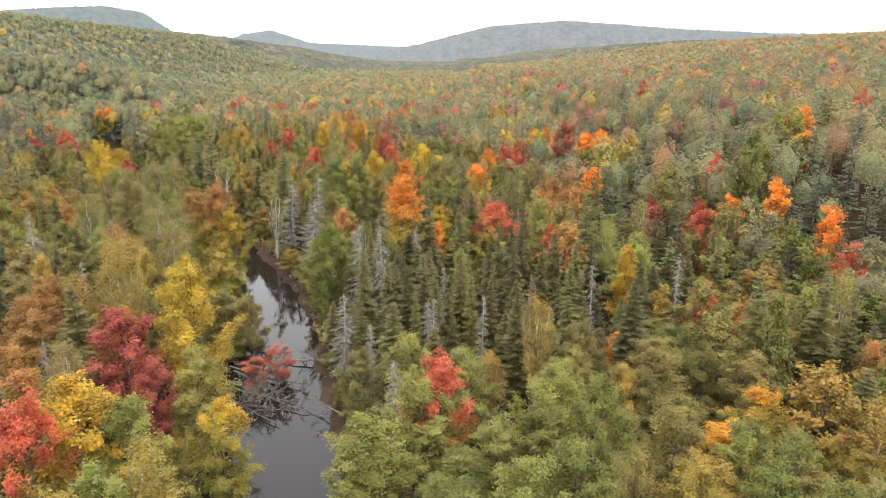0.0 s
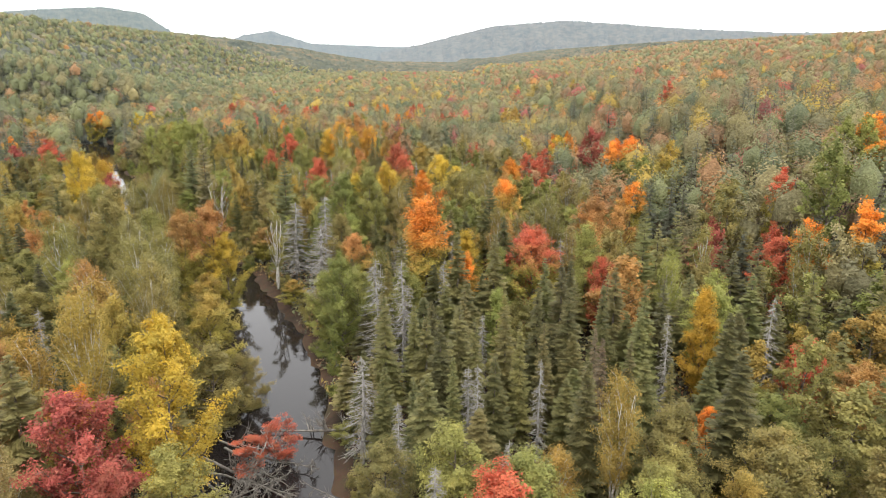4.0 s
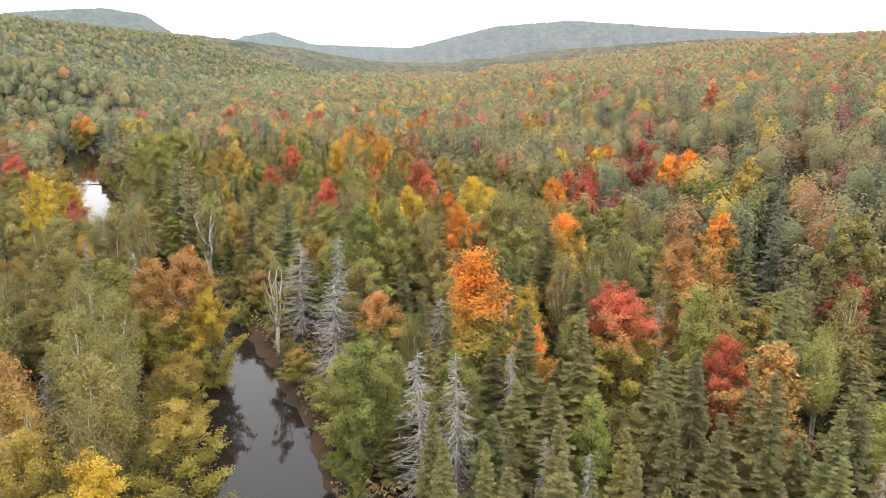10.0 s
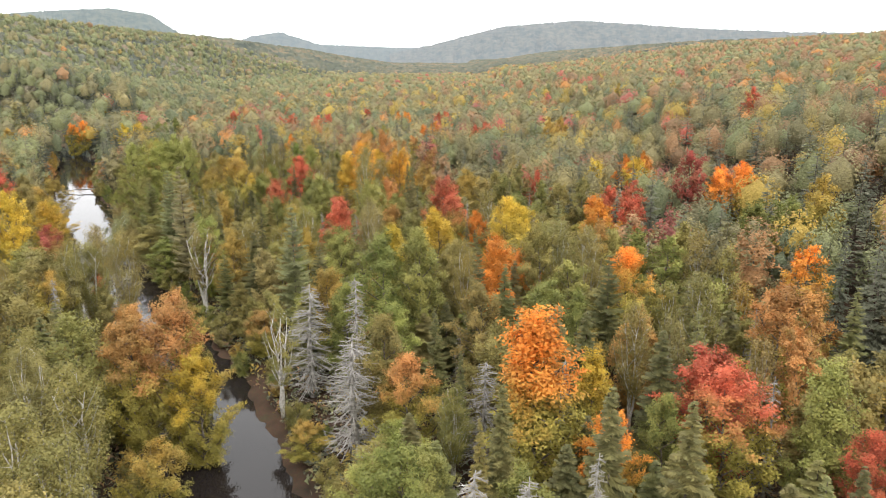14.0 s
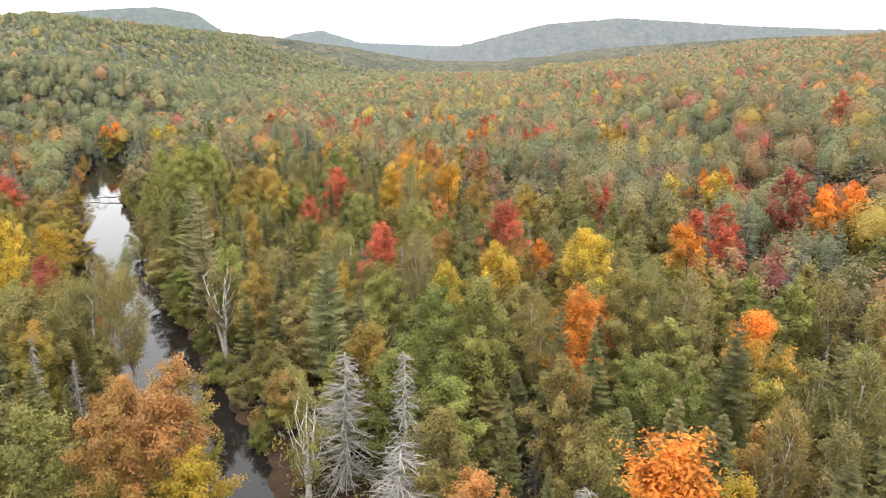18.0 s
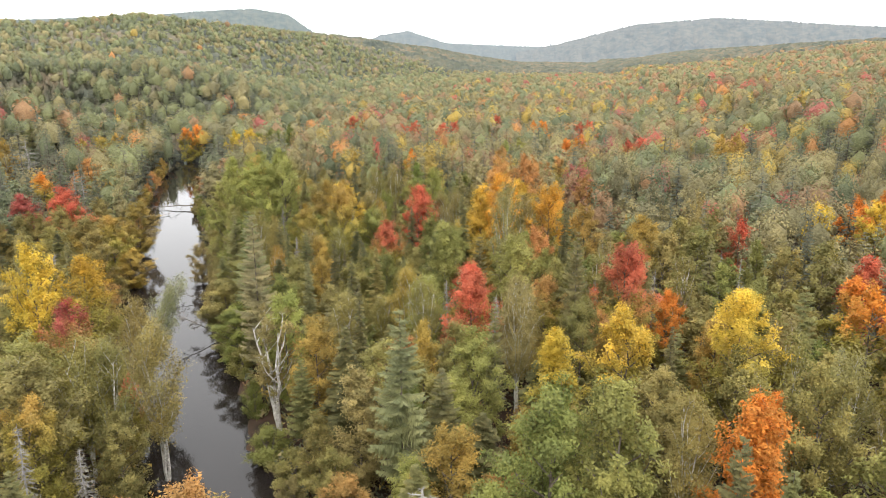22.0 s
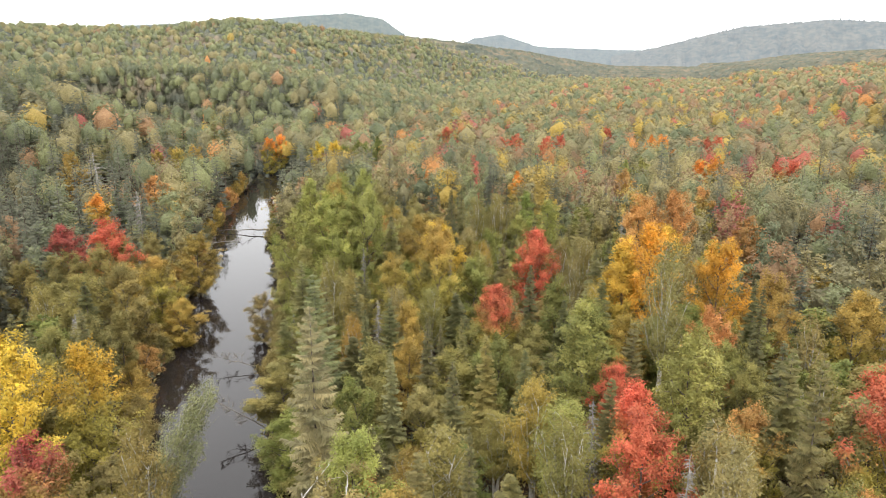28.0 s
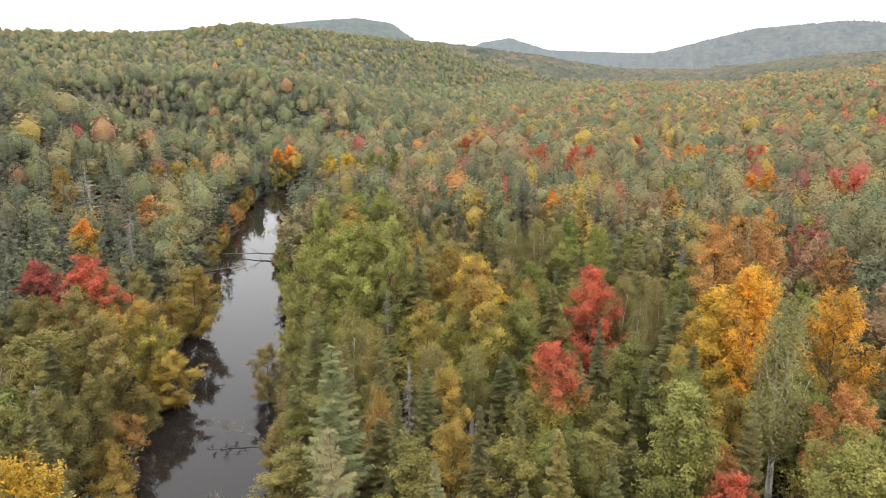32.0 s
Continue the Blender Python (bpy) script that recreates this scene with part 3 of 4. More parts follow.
tree("spruce", -4.6, 86.0, 15.0, 2.2, SPRUCE)
tree("maple", 39.3, 86.2, 9.0, 2.9, RUST, turning=True)
tree("spruce", 3.7, 87.1, 15.0, 1.5, TAN)
tree("spruce", -1.0, 87.3, 15.0, 1.8, PINE)
tree("spruce", 11.6, 87.8, 14.0, 1.3, DEAD)
tree("maple", 34.6, 88.9, 11.0, 2.4, RED)
tree("spruce", 26.2, 89.1, 14.0, 2.6, SPRUCE)
tree("birch", -43.4, 89.2, 16.0, 3.6, GOLD)
tree("spruce", 6.5, 89.4, 14.0, 1.6, PINE)
# along the dark spruces
tree("maple", 37.2, 90.7, 9.5, 3.4, OLIVE)
tree("maple", -30.6, 91.8, 12.0, 3.9, OLIVE)
tree("spruce", 2.4, 92.6, 16.0, 2.1, OLIVE)
tree("maple", -36.3, 92.6, 13.0, 3.1, YELLOW)
tree("spruce", -7.6, 92.8, 14.0, 1.7, PINE)
tree("maple", 56.6, 93.8, 15.0, 3.3, RED, 1, turning=True)
tree("snag", 32.8, 93.8, 14.3, 1.4, OLIVE)
tree("spruce", 18.5, 94.3, 16.0, 2.2, PINE)
tree("spruce", -5.6, 94.5, 14.0, 1.7, SPRUCE)
tree("spruce", 13.8, 94.6, 16.0, 2.1, SPRUCE)
tree("spruce", 6.4, 94.8, 16.0, 2.1, SPRUCE)
tree("spruce", 29.7, 95.0, 12.0, 2.9, SPRUCE)
tree("spruce", -1.9, 95.5, 15.0, 2.0, PINE)
tree("flame", 26.5, 97.0, 14.6, 2.8, YELLOW)
tree("birch", -39.1, 97.2, 15.0, 2.7, TAN)
tree("birch", -45.2, 97.6, 16.0, 4.4, GOLD)
tree("maple", -28.5, 97.6, 8.7, 3.0, OLIVE)
tree("maple", -61.4, 98.6, 15.0, 4.5, TAN)
tree("spruce", -11.6, 98.9, 14.0, 1.8, PINE)
tree("spruce", 10.0, 100.1, 17.0, 2.3, SPRUCE)
tree("spruce", 16.6, 100.5, 16.0, 2.4, PINE)
tree("maple", 52.5, 101.6, 16.0, 4.6, GREEN, 1)
tree("maple", 29.1, 101.6, 15.0, 3.4, LIME)
tree("birch", -40.3, 102.2, 17.0, 4.0, OLIVE)
tree("snag", -62.0, 103.0, 19.4, 2.0, OLIVE)
tree("snag", -9.6, 104.0, 15.8, 2.3, OLIVE)
tree("flame", 2.7, 104.0, 12.0, 2.7, LIME)
tree("spruce", 8.5, 104.0, 16.0, 2.2, PINE)
tree("maple", -34.6, 104.2, 13.0, 3.9, GOLD, turning=True)
tree("snag", -12.5, 105.4, 15.6, 2.6, OLIVE)
tree("flame", 59.8, 105.6, 16.6, 3.6, ORANGE, 1, turning=True)
tree("birch", -50.3, 105.6, 16.0, 3.6, RUST)
tree("spruce", 12.2, 106.3, 15.0, 2.0, SPRUCE)
tree("birch", -42.0, 108.3, 16.0, 3.8, OLIVE)
tree("maple", -18.4, 110.4, 15.1, 3.3, GREEN)
tree("birch", -46.4, 111.1, 17.0, 4.2, OLIVE)
tree("birch", 27.6, 113.5, 13.8, 3.0, LIME)
tree("maple", -20.8, 114.1, 11.2, 3.2, LIME)
tree("maple", -16.8, 114.4, 12.0, 3.2, LIME)
tree("maple", 18.4, 114.6, 12.3, 2.7, RED)
tree("spruce", -12.3, 115.4, 14.0, 1.3, OLIVE)
tree("pine", 24.1, 115.4, 18.0, 3.3, PINE)
tree("birch", 48.5, 117.0, 16.3, 4.2, OLIVE, 1)
tree("maple", -1.5, 117.9, 13.0, 2.9, ORANGE, turning=True)
tree("flame", 57.5, 119.0, 16.9, 3.7, ORANGE, 1, turning=True)
tree("birch", -46.2, 119.2, 17.0, 3.7, OLIVE)
tree("flame", 16.7, 119.4, 16.0, 3.5, LIME)
tree("maple", -40.1, 119.4, 11.0, 3.1, GOLD, turning=True)
tree("maple", 45.0, 120.5, 15.7, 3.4, RED, 1)
tree("maple", 9.3, 120.8, 15.0, 4.3, RED, turning=True)
tree("maple", 50.6, 120.8, 15.4, 3.4, ORANGE, 1)
tree("birch", -50.9, 121.1, 18.0, 3.2, TAN)
tree("birch", -62.2, 121.3, 17.0, 4.6, OLIVE)
tree("flame", -7.2, 123.1, 20.7, 5.6, ORANGE, turning=True)
tree("maple", 9.5, 126.0, 14.6, 4.6, RED)
tree("maple", -55.4, 127.8, 16.1, 3.6, OLIVE)
tree("maple", 38.8, 128.2, 15.0, 3.3, CRIMSON, 1)
tree("flame", -0.7, 129.4, 13.9, 3.1, YELLOW, turning=True)
tree("snag", -11.0, 129.4, 13.0, 2.5, OLIVE)
# round the orange maple
tree("maple", -18.9, 130.0, 13.2, 3.6, RUST, turning=True)
tree("birch", 6.7, 130.0, 11.0, 2.2, OLIVE)
tree("maple", -51.7, 130.4, 17.2, 3.8, OLIVE)
tree("maple", 58.0, 131.0, 21.7, 4.5, GREEN, 1)
tree("maple", -29.7, 131.6, 5.0, 2.3, GOLD, turning=True)
tree("spruce", -13.6, 131.8, 13.0, 1.3, SPRUCE)
tree("snag", -24.8, 132.0, 14.0, 3.7, OLIVE)
tree("maple", -40.8, 132.1, 14.9, 3.3, YELLOW, turning=True)
tree("maple", 42.3, 132.1, 17.0, 3.7, OLIVE, 1)
tree("maple", -47.6, 132.2, 16.9, 3.7, RUST, turning=True)
tree("maple", -81.3, 134.2, 16.0, 3.5, GOLD, turning=True)
tree("maple", -43.7, 134.2, 19.7, 4.3, RUST, turning=True)
tree("maple", -60.6, 135.4, 18.8, 4.1, OLIVE)
tree("birch", 5.2, 136.3, 16.0, 3.0, OLIVE)
tree("maple", -78.4, 137.2, 17.1, 3.8, GOLD, turning=True)
tree("maple", 21.0, 137.5, 17.8, 4.4, RUST, turning=True)
tree("maple", 54.6, 139.9, 16.0, 3.5, RED, 1, turning=True)
tree("spruce", -16.4, 140.3, 14.0, 1.6, SPRUCE)
tree("spruce", -21.8, 140.8, 12.0, 1.3, SPRUCE)
tree("birch", 63.1, 141.1, 16.6, 4.5, OLIVE, 1)
tree("forked", -34.6, 141.5, 15.5, 3.0, OLIVE)
tree("snag", -25.7, 141.9, 17.0, 2.5, OLIVE)
tree("maple", -51.9, 142.6, 15.1, 3.6, RUST)
tree("maple", 47.0, 143.6, 17.0, 4.6, OLIVE, 1)
tree("birch", 15.0, 144.2, 17.0, 3.9, OLIVE)
tree("maple", 27.9, 144.2, 16.0, 3.5, RUST, 1)
tree("maple", -47.8, 144.6, 17.2, 3.8, RUST, turning=True)
tree("pine", 4.2, 146.2, 18.0, 3.3, SPRUCE)
tree("snag", -31.8, 146.3, 15.0, 3.7, OLIVE)
tree("maple", 24.3, 146.4, 15.1, 3.3, RUST, 1, turning=True)
tree("maple", 7.6, 149.8, 17.8, 3.9, ORANGE, turning=True)
tree("pine", -11.3, 150.0, 18.0, 2.4, SPRUCE)
tree("pine", 60.2, 151.0, 18.9, 3.6, PINE, 1)
tree("maple", 75.9, 153.1, 16.6, 3.7, LIME, 1)
tree("maple", -23.7, 153.7, 19.4, 4.3, GREEN)
tree("maple", -19.0, 154.0, 20.1, 4.4, GREEN)
tree("maple", -68.1, 154.1, 14.0, 3.1, GOLD, turning=True)
tree("maple", 77.7, 155.0, 17.0, 4.3, ORANGE, 1)
tree("maple", 73.2, 156.2, 16.5, 3.6, LIME, 1)
tree("maple", -70.0, 156.6, 16.0, 4.6, TAN)
tree("flame", -8.4, 157.0, 17.3, 3.8, ORANGE)
tree("maple", 33.3, 157.5, 17.0, 3.7, ORANGE, 1, turning=True)
tree("maple", -63.4, 159.0, 11.0, 3.1, OLIVE)
tree("birch", -73.0, 159.7, 14.8, 3.6, OLIVE)
tree("birch", -12.5, 159.7, 16.0, 2.9, OLIVE)
tree("pine", 87.0, 161.0, 18.6, 4.6, OLIVE, 1)
tree("birch", -69.2, 162.2, 16.0, 3.6, OLIVE)
tree("birch", -67.2, 163.4, 16.3, 3.6, OLIVE)
tree("maple", -23.3, 164.0, 14.2, 3.2, GREEN)
tree("birch", 5.3, 164.1, 17.0, 4.0, TAN)
tree("maple", -19.2, 164.2, 14.8, 3.3, GREEN)
tree("maple", -1.7, 164.4, 17.0, 3.7, OLIVE)
tree("maple", -12.6, 164.8, 13.0, 3.7, OLIVE)
tree("birch", -63.2, 165.5, 18.9, 3.6, OLIVE)
tree("birch", 21.9, 166.6, 17.0, 3.7, OLIVE, 1)
tree("maple", -4.5, 167.7, 13.0, 2.9, ORANGE, turning=True)
tree("birch", 1.6, 168.4, 17.0, 3.4, TAN)
tree("maple", -69.2, 168.9, 10.0, 2.2, RED, turning=True)
# by the long straight
tree("birch", -77.4, 180.2, 17.8, 2.9, SAGE, lean=(-11, 22))
tree("pine", -37.0, 162.2, 21.3, 3.7, SAGE)
tree("flame", -23.7, 173.0, 16.3, 3.6, YELLOW, turning=True)
tree("maple", -32.0, 173.9, 15.7, 3.5, LIME)
tree("maple", -17.0, 175.0, 18.0, 4.0, YELLOW, turning=True)
tree("birch", -72.6, 176.8, 16.7, 3.2, OLIVE)
tree("spruce", -12.0, 178.0, 15.0, 1.4, SPRUCE)
tree("spruce", -45.9, 178.8, 18.0, 1.4, SPRUCE)
tree("maple", -77.0, 170.6, 16.2, 3.6, CRIMSON, turning=True)
tree("maple", -4.9, 179.0, 19.1, 4.2, YELLOW, turning=True)
tree("forked", -55.1, 175.8, 15.6, 3.7, TAN)
tree("maple", -55.6, 180.4, 15.3, 3.4, LIME)
tree("maple", 46.3, 181.0, 16.4, 3.6, GOLD, 1, turning=True)
tree("maple", -87.2, 178.6, 20.4, 4.2, YELLOW, turning=True)
tree("maple", 42.2, 182.2, 16.4, 4.1, GREEN, 1)
tree("birch", -28.2, 182.3, 17.7, 3.2, TAN)
tree("maple", -17.0, 183.3, 14.0, 3.2, GOLD, turning=True)
tree("pine", -60.7, 184.0, 24.0, 3.6, SAGE)
tree("maple", -84.5, 184.3, 17.8, 3.9, YELLOW, turning=True)
tree("maple", 37.6, 184.6, 16.6, 4.1, GREEN, 1)
tree("maple", -6.1, 185.2, 14.0, 3.1, GOLD)
tree("maple", -24.0, 186.4, 10.0, 2.5, YELLOW, turning=True)
tree("birch", -40.2, 186.8, 16.0, 2.9, OLIVE)
tree("maple", 49.7, 186.8, 17.0, 3.7, GOLD, 1)
tree("maple", -34.2, 186.9, 17.0, 3.7, RED, turning=True)
tree("birch", -28.7, 187.6, 16.0, 4.1, TAN)
tree("spruce", -51.4, 187.7, 13.0, 1.2, SPRUCE)
tree("birch", -41.1, 191.0, 15.0, 3.8, LIME)
tree("pine", -21.9, 191.8, 20.6, 2.3, PINE)
tree("maple", 12.8, 192.4, 17.0, 3.7, ORANGE, 1, turning=True)
tree("maple", -68.7, 192.8, 9.1, 3.4, GREEN)
tree("flame", -35.2, 194.0, 15.9, 3.5, RED, turning=True)
tree("spruce", -51.8, 194.3, 16.0, 1.8, SPRUCE)
tree("maple", 113.9, 194.6, 18.0, 4.0, RED, 1, turning=True)
tree("maple", -15.8, 192.0, 19.0, 4.2, RED, turning=True)
tree("maple", 19.2, 195.3, 17.0, 3.7, RED, 1, turning=True)
tree("maple", -0.7, 195.5, 14.0, 3.9, YELLOW, turning=True)
tree("spruce", -58.9, 196.4, 15.0, 1.7, SAGE)
tree("maple", -9.9, 197.1, 12.0, 2.6, ORANGE, turning=True)
tree("maple", -102.7, 197.2, 12.1, 3.1, OLIVE)
tree("maple", 12.6, 199.0, 16.0, 3.5, ORANGE, 1, turning=True)
tree("maple", -99.4, 199.5, 13.1, 3.1, OLIVE)
tree("maple", -30.4, 201.0, 18.0, 4.0, LIME)
tree("pine", -22.2, 201.7, 17.0, 2.9, PINE)
tree("spruce", -46.5, 202.4, 15.0, 2.0, PINE)
tree("maple", -75.1, 202.8, 9.0, 4.5, OLIVE)
tree("maple", -14.6, 202.9, 15.0, 4.0, RED, turning=True)
tree("spruce", -50.8, 203.0, 16.0, 2.1, OLIVE)
tree("pine", -70.5, 203.0, 20.0, 3.6, SAGE)
tree("spruce", -64.9, 203.9, 16.0, 1.5, SPRUCE)
tree("spruce", -57.6, 204.1, 16.0, 1.9, SPRUCE)
tree("maple", -37.6, 205.0, 13.0, 2.9, RED, turning=True)
tree("maple", -55.5, 206.3, 12.0, 4.1, LIME)
tree("maple", -30.3, 206.5, 17.0, 3.7, LIME)
tree("maple", -61.3, 207.4, 12.0, 2.6, GOLD)
tree("maple", -24.6, 207.7, 13.0, 2.9, OLIVE)
tree("flame", -41.5, 208.0, 18.7, 4.1, LIME)
tree("maple", 22.3, 208.7, 16.0, 3.5, RED, 1, turning=True)
tree("maple", 18.2, 209.8, 15.1, 3.3, RED, 1)
tree("spruce", -58.1, 210.2, 13.0, 1.1, SPRUCE)
tree("maple", 12.4, 210.3, 16.9, 3.7, OLIVE, 1)
tree("maple", -110.5, 210.5, 14.2, 4.2, OLIVE)
tree("spruce", -73.0, 210.6, 16.7, 1.8, PINE)
tree("spruce", -55.7, 210.9, 14.0, 1.3, PINE)
tree("maple", 7.9, 211.2, 16.2, 3.6, OLIVE, 1)
tree("spruce", -23.7, 212.6, 19.9, 1.6, SPRUCE)
tree("maple", 46.4, 212.7, 16.6, 3.7, ORANGE, 1, turning=True)
tree("maple", -106.1, 213.4, 15.1, 4.2, OLIVE)
tree("maple", -26.6, 213.5, 13.0, 2.9, LIME)
tree("maple", 42.4, 214.4, 16.4, 3.6, ORANGE, 1)
# up the valley
tree("maple", -126.7, 215.3, 13.2, 3.4, OLIVE)
tree("maple", -48.4, 215.8, 12.0, 3.1, OLIVE)
tree("maple", -28.0, 216.2, 16.1, 3.5, RUST)
tree("maple", -52.8, 217.1, 16.0, 3.5, RED, turning=True)
tree("maple", 48.8, 217.6, 16.5, 3.6, ORANGE, 1, turning=True)
tree("maple", -123.3, 217.9, 14.1, 3.4, OLIVE)
tree("birch", -33.1, 218.0, 22.3, 4.0, TAN)
tree("maple", -41.6, 218.0, 15.0, 3.3, LIME)
tree("maple", -121.6, 219.2, 14.1, 3.4, OLIVE)
tree("spruce", -51.3, 219.4, 14.0, 1.6, PINE)
tree("maple", 37.9, 219.4, 20.5, 4.6, CRIMSON, 1)
tree("maple", 44.6, 219.5, 16.5, 3.6, ORANGE, 1, turning=True)
tree("maple", -2.5, 220.3, 17.0, 4.1, OLIVE, 1)
tree("maple", -7.6, 220.7, 16.1, 4.1, OLIVE, 1)
tree("maple", -118.1, 221.7, 14.9, 3.4, OLIVE)
tree("spruce", -23.3, 221.8, 18.0, 2.0, SPRUCE)
tree("maple", -113.6, 222.4, 12.0, 3.5, GOLD)
tree("maple", -104.7, 222.7, 9.0, 3.3, GOLD)
tree("maple", -109.9, 224.8, 13.5, 3.5, GOLD, turning=True)
tree("maple", -55.4, 226.0, 13.0, 3.4, RED, turning=True)
tree("maple", -70.4, 226.4, 16.0, 3.5, GOLD, turning=True)
tree("maple", -11.1, 226.6, 17.0, 3.7, GOLD, turning=True)
tree("maple", -121.0, 227.0, 17.5, 4.3, RED, turning=True)
tree("maple", -93.3, 227.6, 9.0, 2.6, TAN)
tree("maple", -20.6, 228.3, 17.0, 3.7, GOLD)
tree("maple", -132.1, 228.4, 15.0, 4.1, CRIMSON)
tree("flame", -38.8, 228.9, 19.2, 4.2, YELLOW, turning=True)
tree("maple", -35.0, 229.7, 21.3, 4.4, AMBER)
tree("maple", -26.6, 230.7, 19.6, 4.3, AMBER, turning=True)
tree("maple", -121.4, 230.8, 13.0, 3.2, OLIVE)
tree("maple", 6.1, 230.8, 16.0, 3.5, RED, 1, turning=True)
tree("maple", -65.0, 231.0, 18.5, 4.1, GOLD, turning=True)
tree("maple", 1.0, 231.4, 17.0, 3.8, OLIVE, 1)
tree("birch", -31.0, 231.6, 17.0, 4.5, TAN)
tree("maple", -3.9, 231.8, 16.1, 3.8, OLIVE, 1)
tree("maple", -9.2, 232.5, 15.0, 3.8, GOLD, 1, turning=True)
tree("maple", -118.0, 233.1, 14.1, 3.2, OLIVE)
tree("maple", -61.1, 235.8, 14.0, 3.6, GREEN)
tree("maple", 20.7, 237.5, 17.0, 3.7, YELLOW, 1, turning=True)
tree("maple", -91.6, 239.3, 20.2, 4.4, LIME)
tree("maple", -68.3, 240.4, 18.9, 4.2, GOLD, turning=True)
tree("birch", -45.0, 240.5, 16.0, 2.9, OLIVE)
tree("maple", -52.7, 240.6, 17.7, 3.9, RED)
tree("pine", -20.8, 240.9, 12.0, 2.6, SPRUCE)
tree("maple", -87.7, 241.0, 21.0, 4.4, LIME)
tree("maple", -85.7, 241.9, 21.0, 4.4, LIME)
tree("maple", -81.8, 243.5, 22.1, 4.4, LIME)
tree("maple", -33.3, 244.0, 18.0, 4.0, YELLOW, turning=True)
tree("maple", -117.5, 244.6, 13.0, 4.2, GOLD)
tree("maple", 32.8, 245.3, 17.0, 4.4, YELLOW, 1, turning=True)
tree("maple", -70.0, 246.4, 17.0, 4.4, YELLOW)
tree("maple", -37.4, 249.7, 21.9, 4.4, RUST, turning=True)
tree("maple", -74.3, 250.0, 17.0, 4.4, GOLD, turning=True)
tree("maple", -32.2, 250.3, 22.9, 4.4, RUST, turning=True)
tree("snag", -136.0, 252.0, 16.2, 1.8, OLIVE, 1)
tree("maple", 36.5, 253.0, 17.0, 3.7, ORANGE, 1, turning=True)
tree("maple", -148.7, 254.0, 15.0, 4.5, ORANGE, 1, turning=True)
tree("maple", 32.4, 254.1, 15.9, 3.5, ORANGE, 1, turning=True)
tree("maple", -54.9, 254.5, 14.0, 3.1, RED, turning=True)
tree("maple", -81.6, 260.3, 13.0, 4.1, OLIVE)
tree("maple", -76.7, 262.0, 14.0, 4.1, OLIVE)
tree("maple", -20.2, 267.1, 17.0, 3.7, RUST, 1)
tree("snag", -151.2, 268.2, 13.0, 4.4, OLIVE, 1)
tree("maple", -55.0, 268.5, 16.0, 3.5, LIME)
tree("birch", -69.7, 269.0, 16.2, 3.5, OLIVE)
tree("maple", -100.8, 269.9, 18.0, 4.0, GOLD)
tree("birch", -65.4, 270.2, 16.8, 3.5, OLIVE)
tree("maple", -154.1, 278.1, 15.1, 4.4, RUST, 1)
tree("maple", -112.0, 280.4, 16.3, 3.8, LIME)
tree("maple", -152.4, 279.2, 13.0, 4.4, RUST, 1, turning=True)
tree("maple", -107.6, 282.4, 17.1, 3.8, LIME)
tree("maple", -105.3, 283.4, 17.1, 3.8, LIME)
tree("maple", -100.9, 285.2, 18.2, 4.0, LIME)
tree("snag", -179.8, 286.9, 18.0, 4.9, OLIVE, 1)
tree("maple", -190.4, 289.5, 17.0, 3.7, GOLD, 1)
# far up the valley
tree("maple", -36.4, 290.4, 15.3, 3.4, RUST, 1)
tree("maple", -32.5, 290.7, 16.1, 3.5, RUST, 1)
tree("maple", -19.6, 290.7, 16.0, 4.5, LIME, 1)
tree("maple", -30.4, 290.8, 16.1, 3.5, RUST, 1, turning=True)
tree("maple", -26.5, 291.1, 16.8, 3.7, RUST, 1, turning=True)
tree("maple", 84.5, 303.0, 16.9, 4.2, RED, 1)
tree("maple", -68.6, 304.8, 15.0, 4.3, ORANGE, 1, turning=True)
tree("spruce", -203.4, 311.2, 17.0, 3.3, PINE, 1)
tree("maple", -44.1, 319.0, 16.0, 4.5, RUST, 1)
tree("spruce", -208.2, 322.7, 17.0, 4.2, PINE, 1)
tree("maple", -189.8, 323.9, 13.4, 3.4, GOLD, 1, turning=True)
tree("maple", -186.2, 326.4, 15.0, 3.4, GOLD, 1)
tree("maple", -184.4, 327.6, 15.2, 3.4, GOLD, 1, turning=True)
tree("maple", -180.7, 330.0, 16.4, 3.6, GOLD, 1, turning=True)
tree("maple", -45.4, 341.9, 15.3, 3.8, LIME, 1)
tree("maple", -40.6, 342.3, 15.8, 3.8, LIME, 1)
tree("maple", -25.5, 346.4, 15.1, 3.3, ORANGE, 1)
tree("maple", -21.3, 346.5, 16.0, 3.5, ORANGE, 1, turning=True)
tree("maple", 28.5, 346.8, 18.1, 4.0, GOLD, 1)
tree("maple", 24.0, 347.5, 17.0, 3.8, GOLD, 1, turning=True)
tree("spruce", -200.3, 350.8, 18.0, 3.9, SPRUCE, 1)
tree("spruce", -221.7, 351.3, 18.0, 4.0, PINE, 1)
tree("maple", -0.5, 351.6, 16.0, 3.5, RED, 1, turning=True)
tree("maple", -4.7, 351.8, 15.1, 3.3, RED, 1, turning=True)
tree("maple", -147.9, 353.8, 15.3, 4.1, YELLOW, 1, turning=True)
tree("maple", -143.1, 356.1, 15.9, 4.1, YELLOW, 1, turning=True)
tree("maple", -141.2, 359.8, 13.9, 3.6, GREEN, 1)
tree("maple", -137.0, 361.6, 15.0, 3.6, GREEN, 1)
tree("maple", -134.8, 362.5, 15.2, 3.6, GREEN, 1)
tree("maple", -130.6, 364.2, 16.5, 3.6, GREEN, 1)
tree("pine", -206.3, 377.7, 24.0, 3.1, PINE, 1)
tree("maple", -182.6, 378.7, 16.5, 3.6, ORANGE, 1, turning=True)
tree("pine", -202.9, 379.8, 24.0, 3.1, PINE, 1)
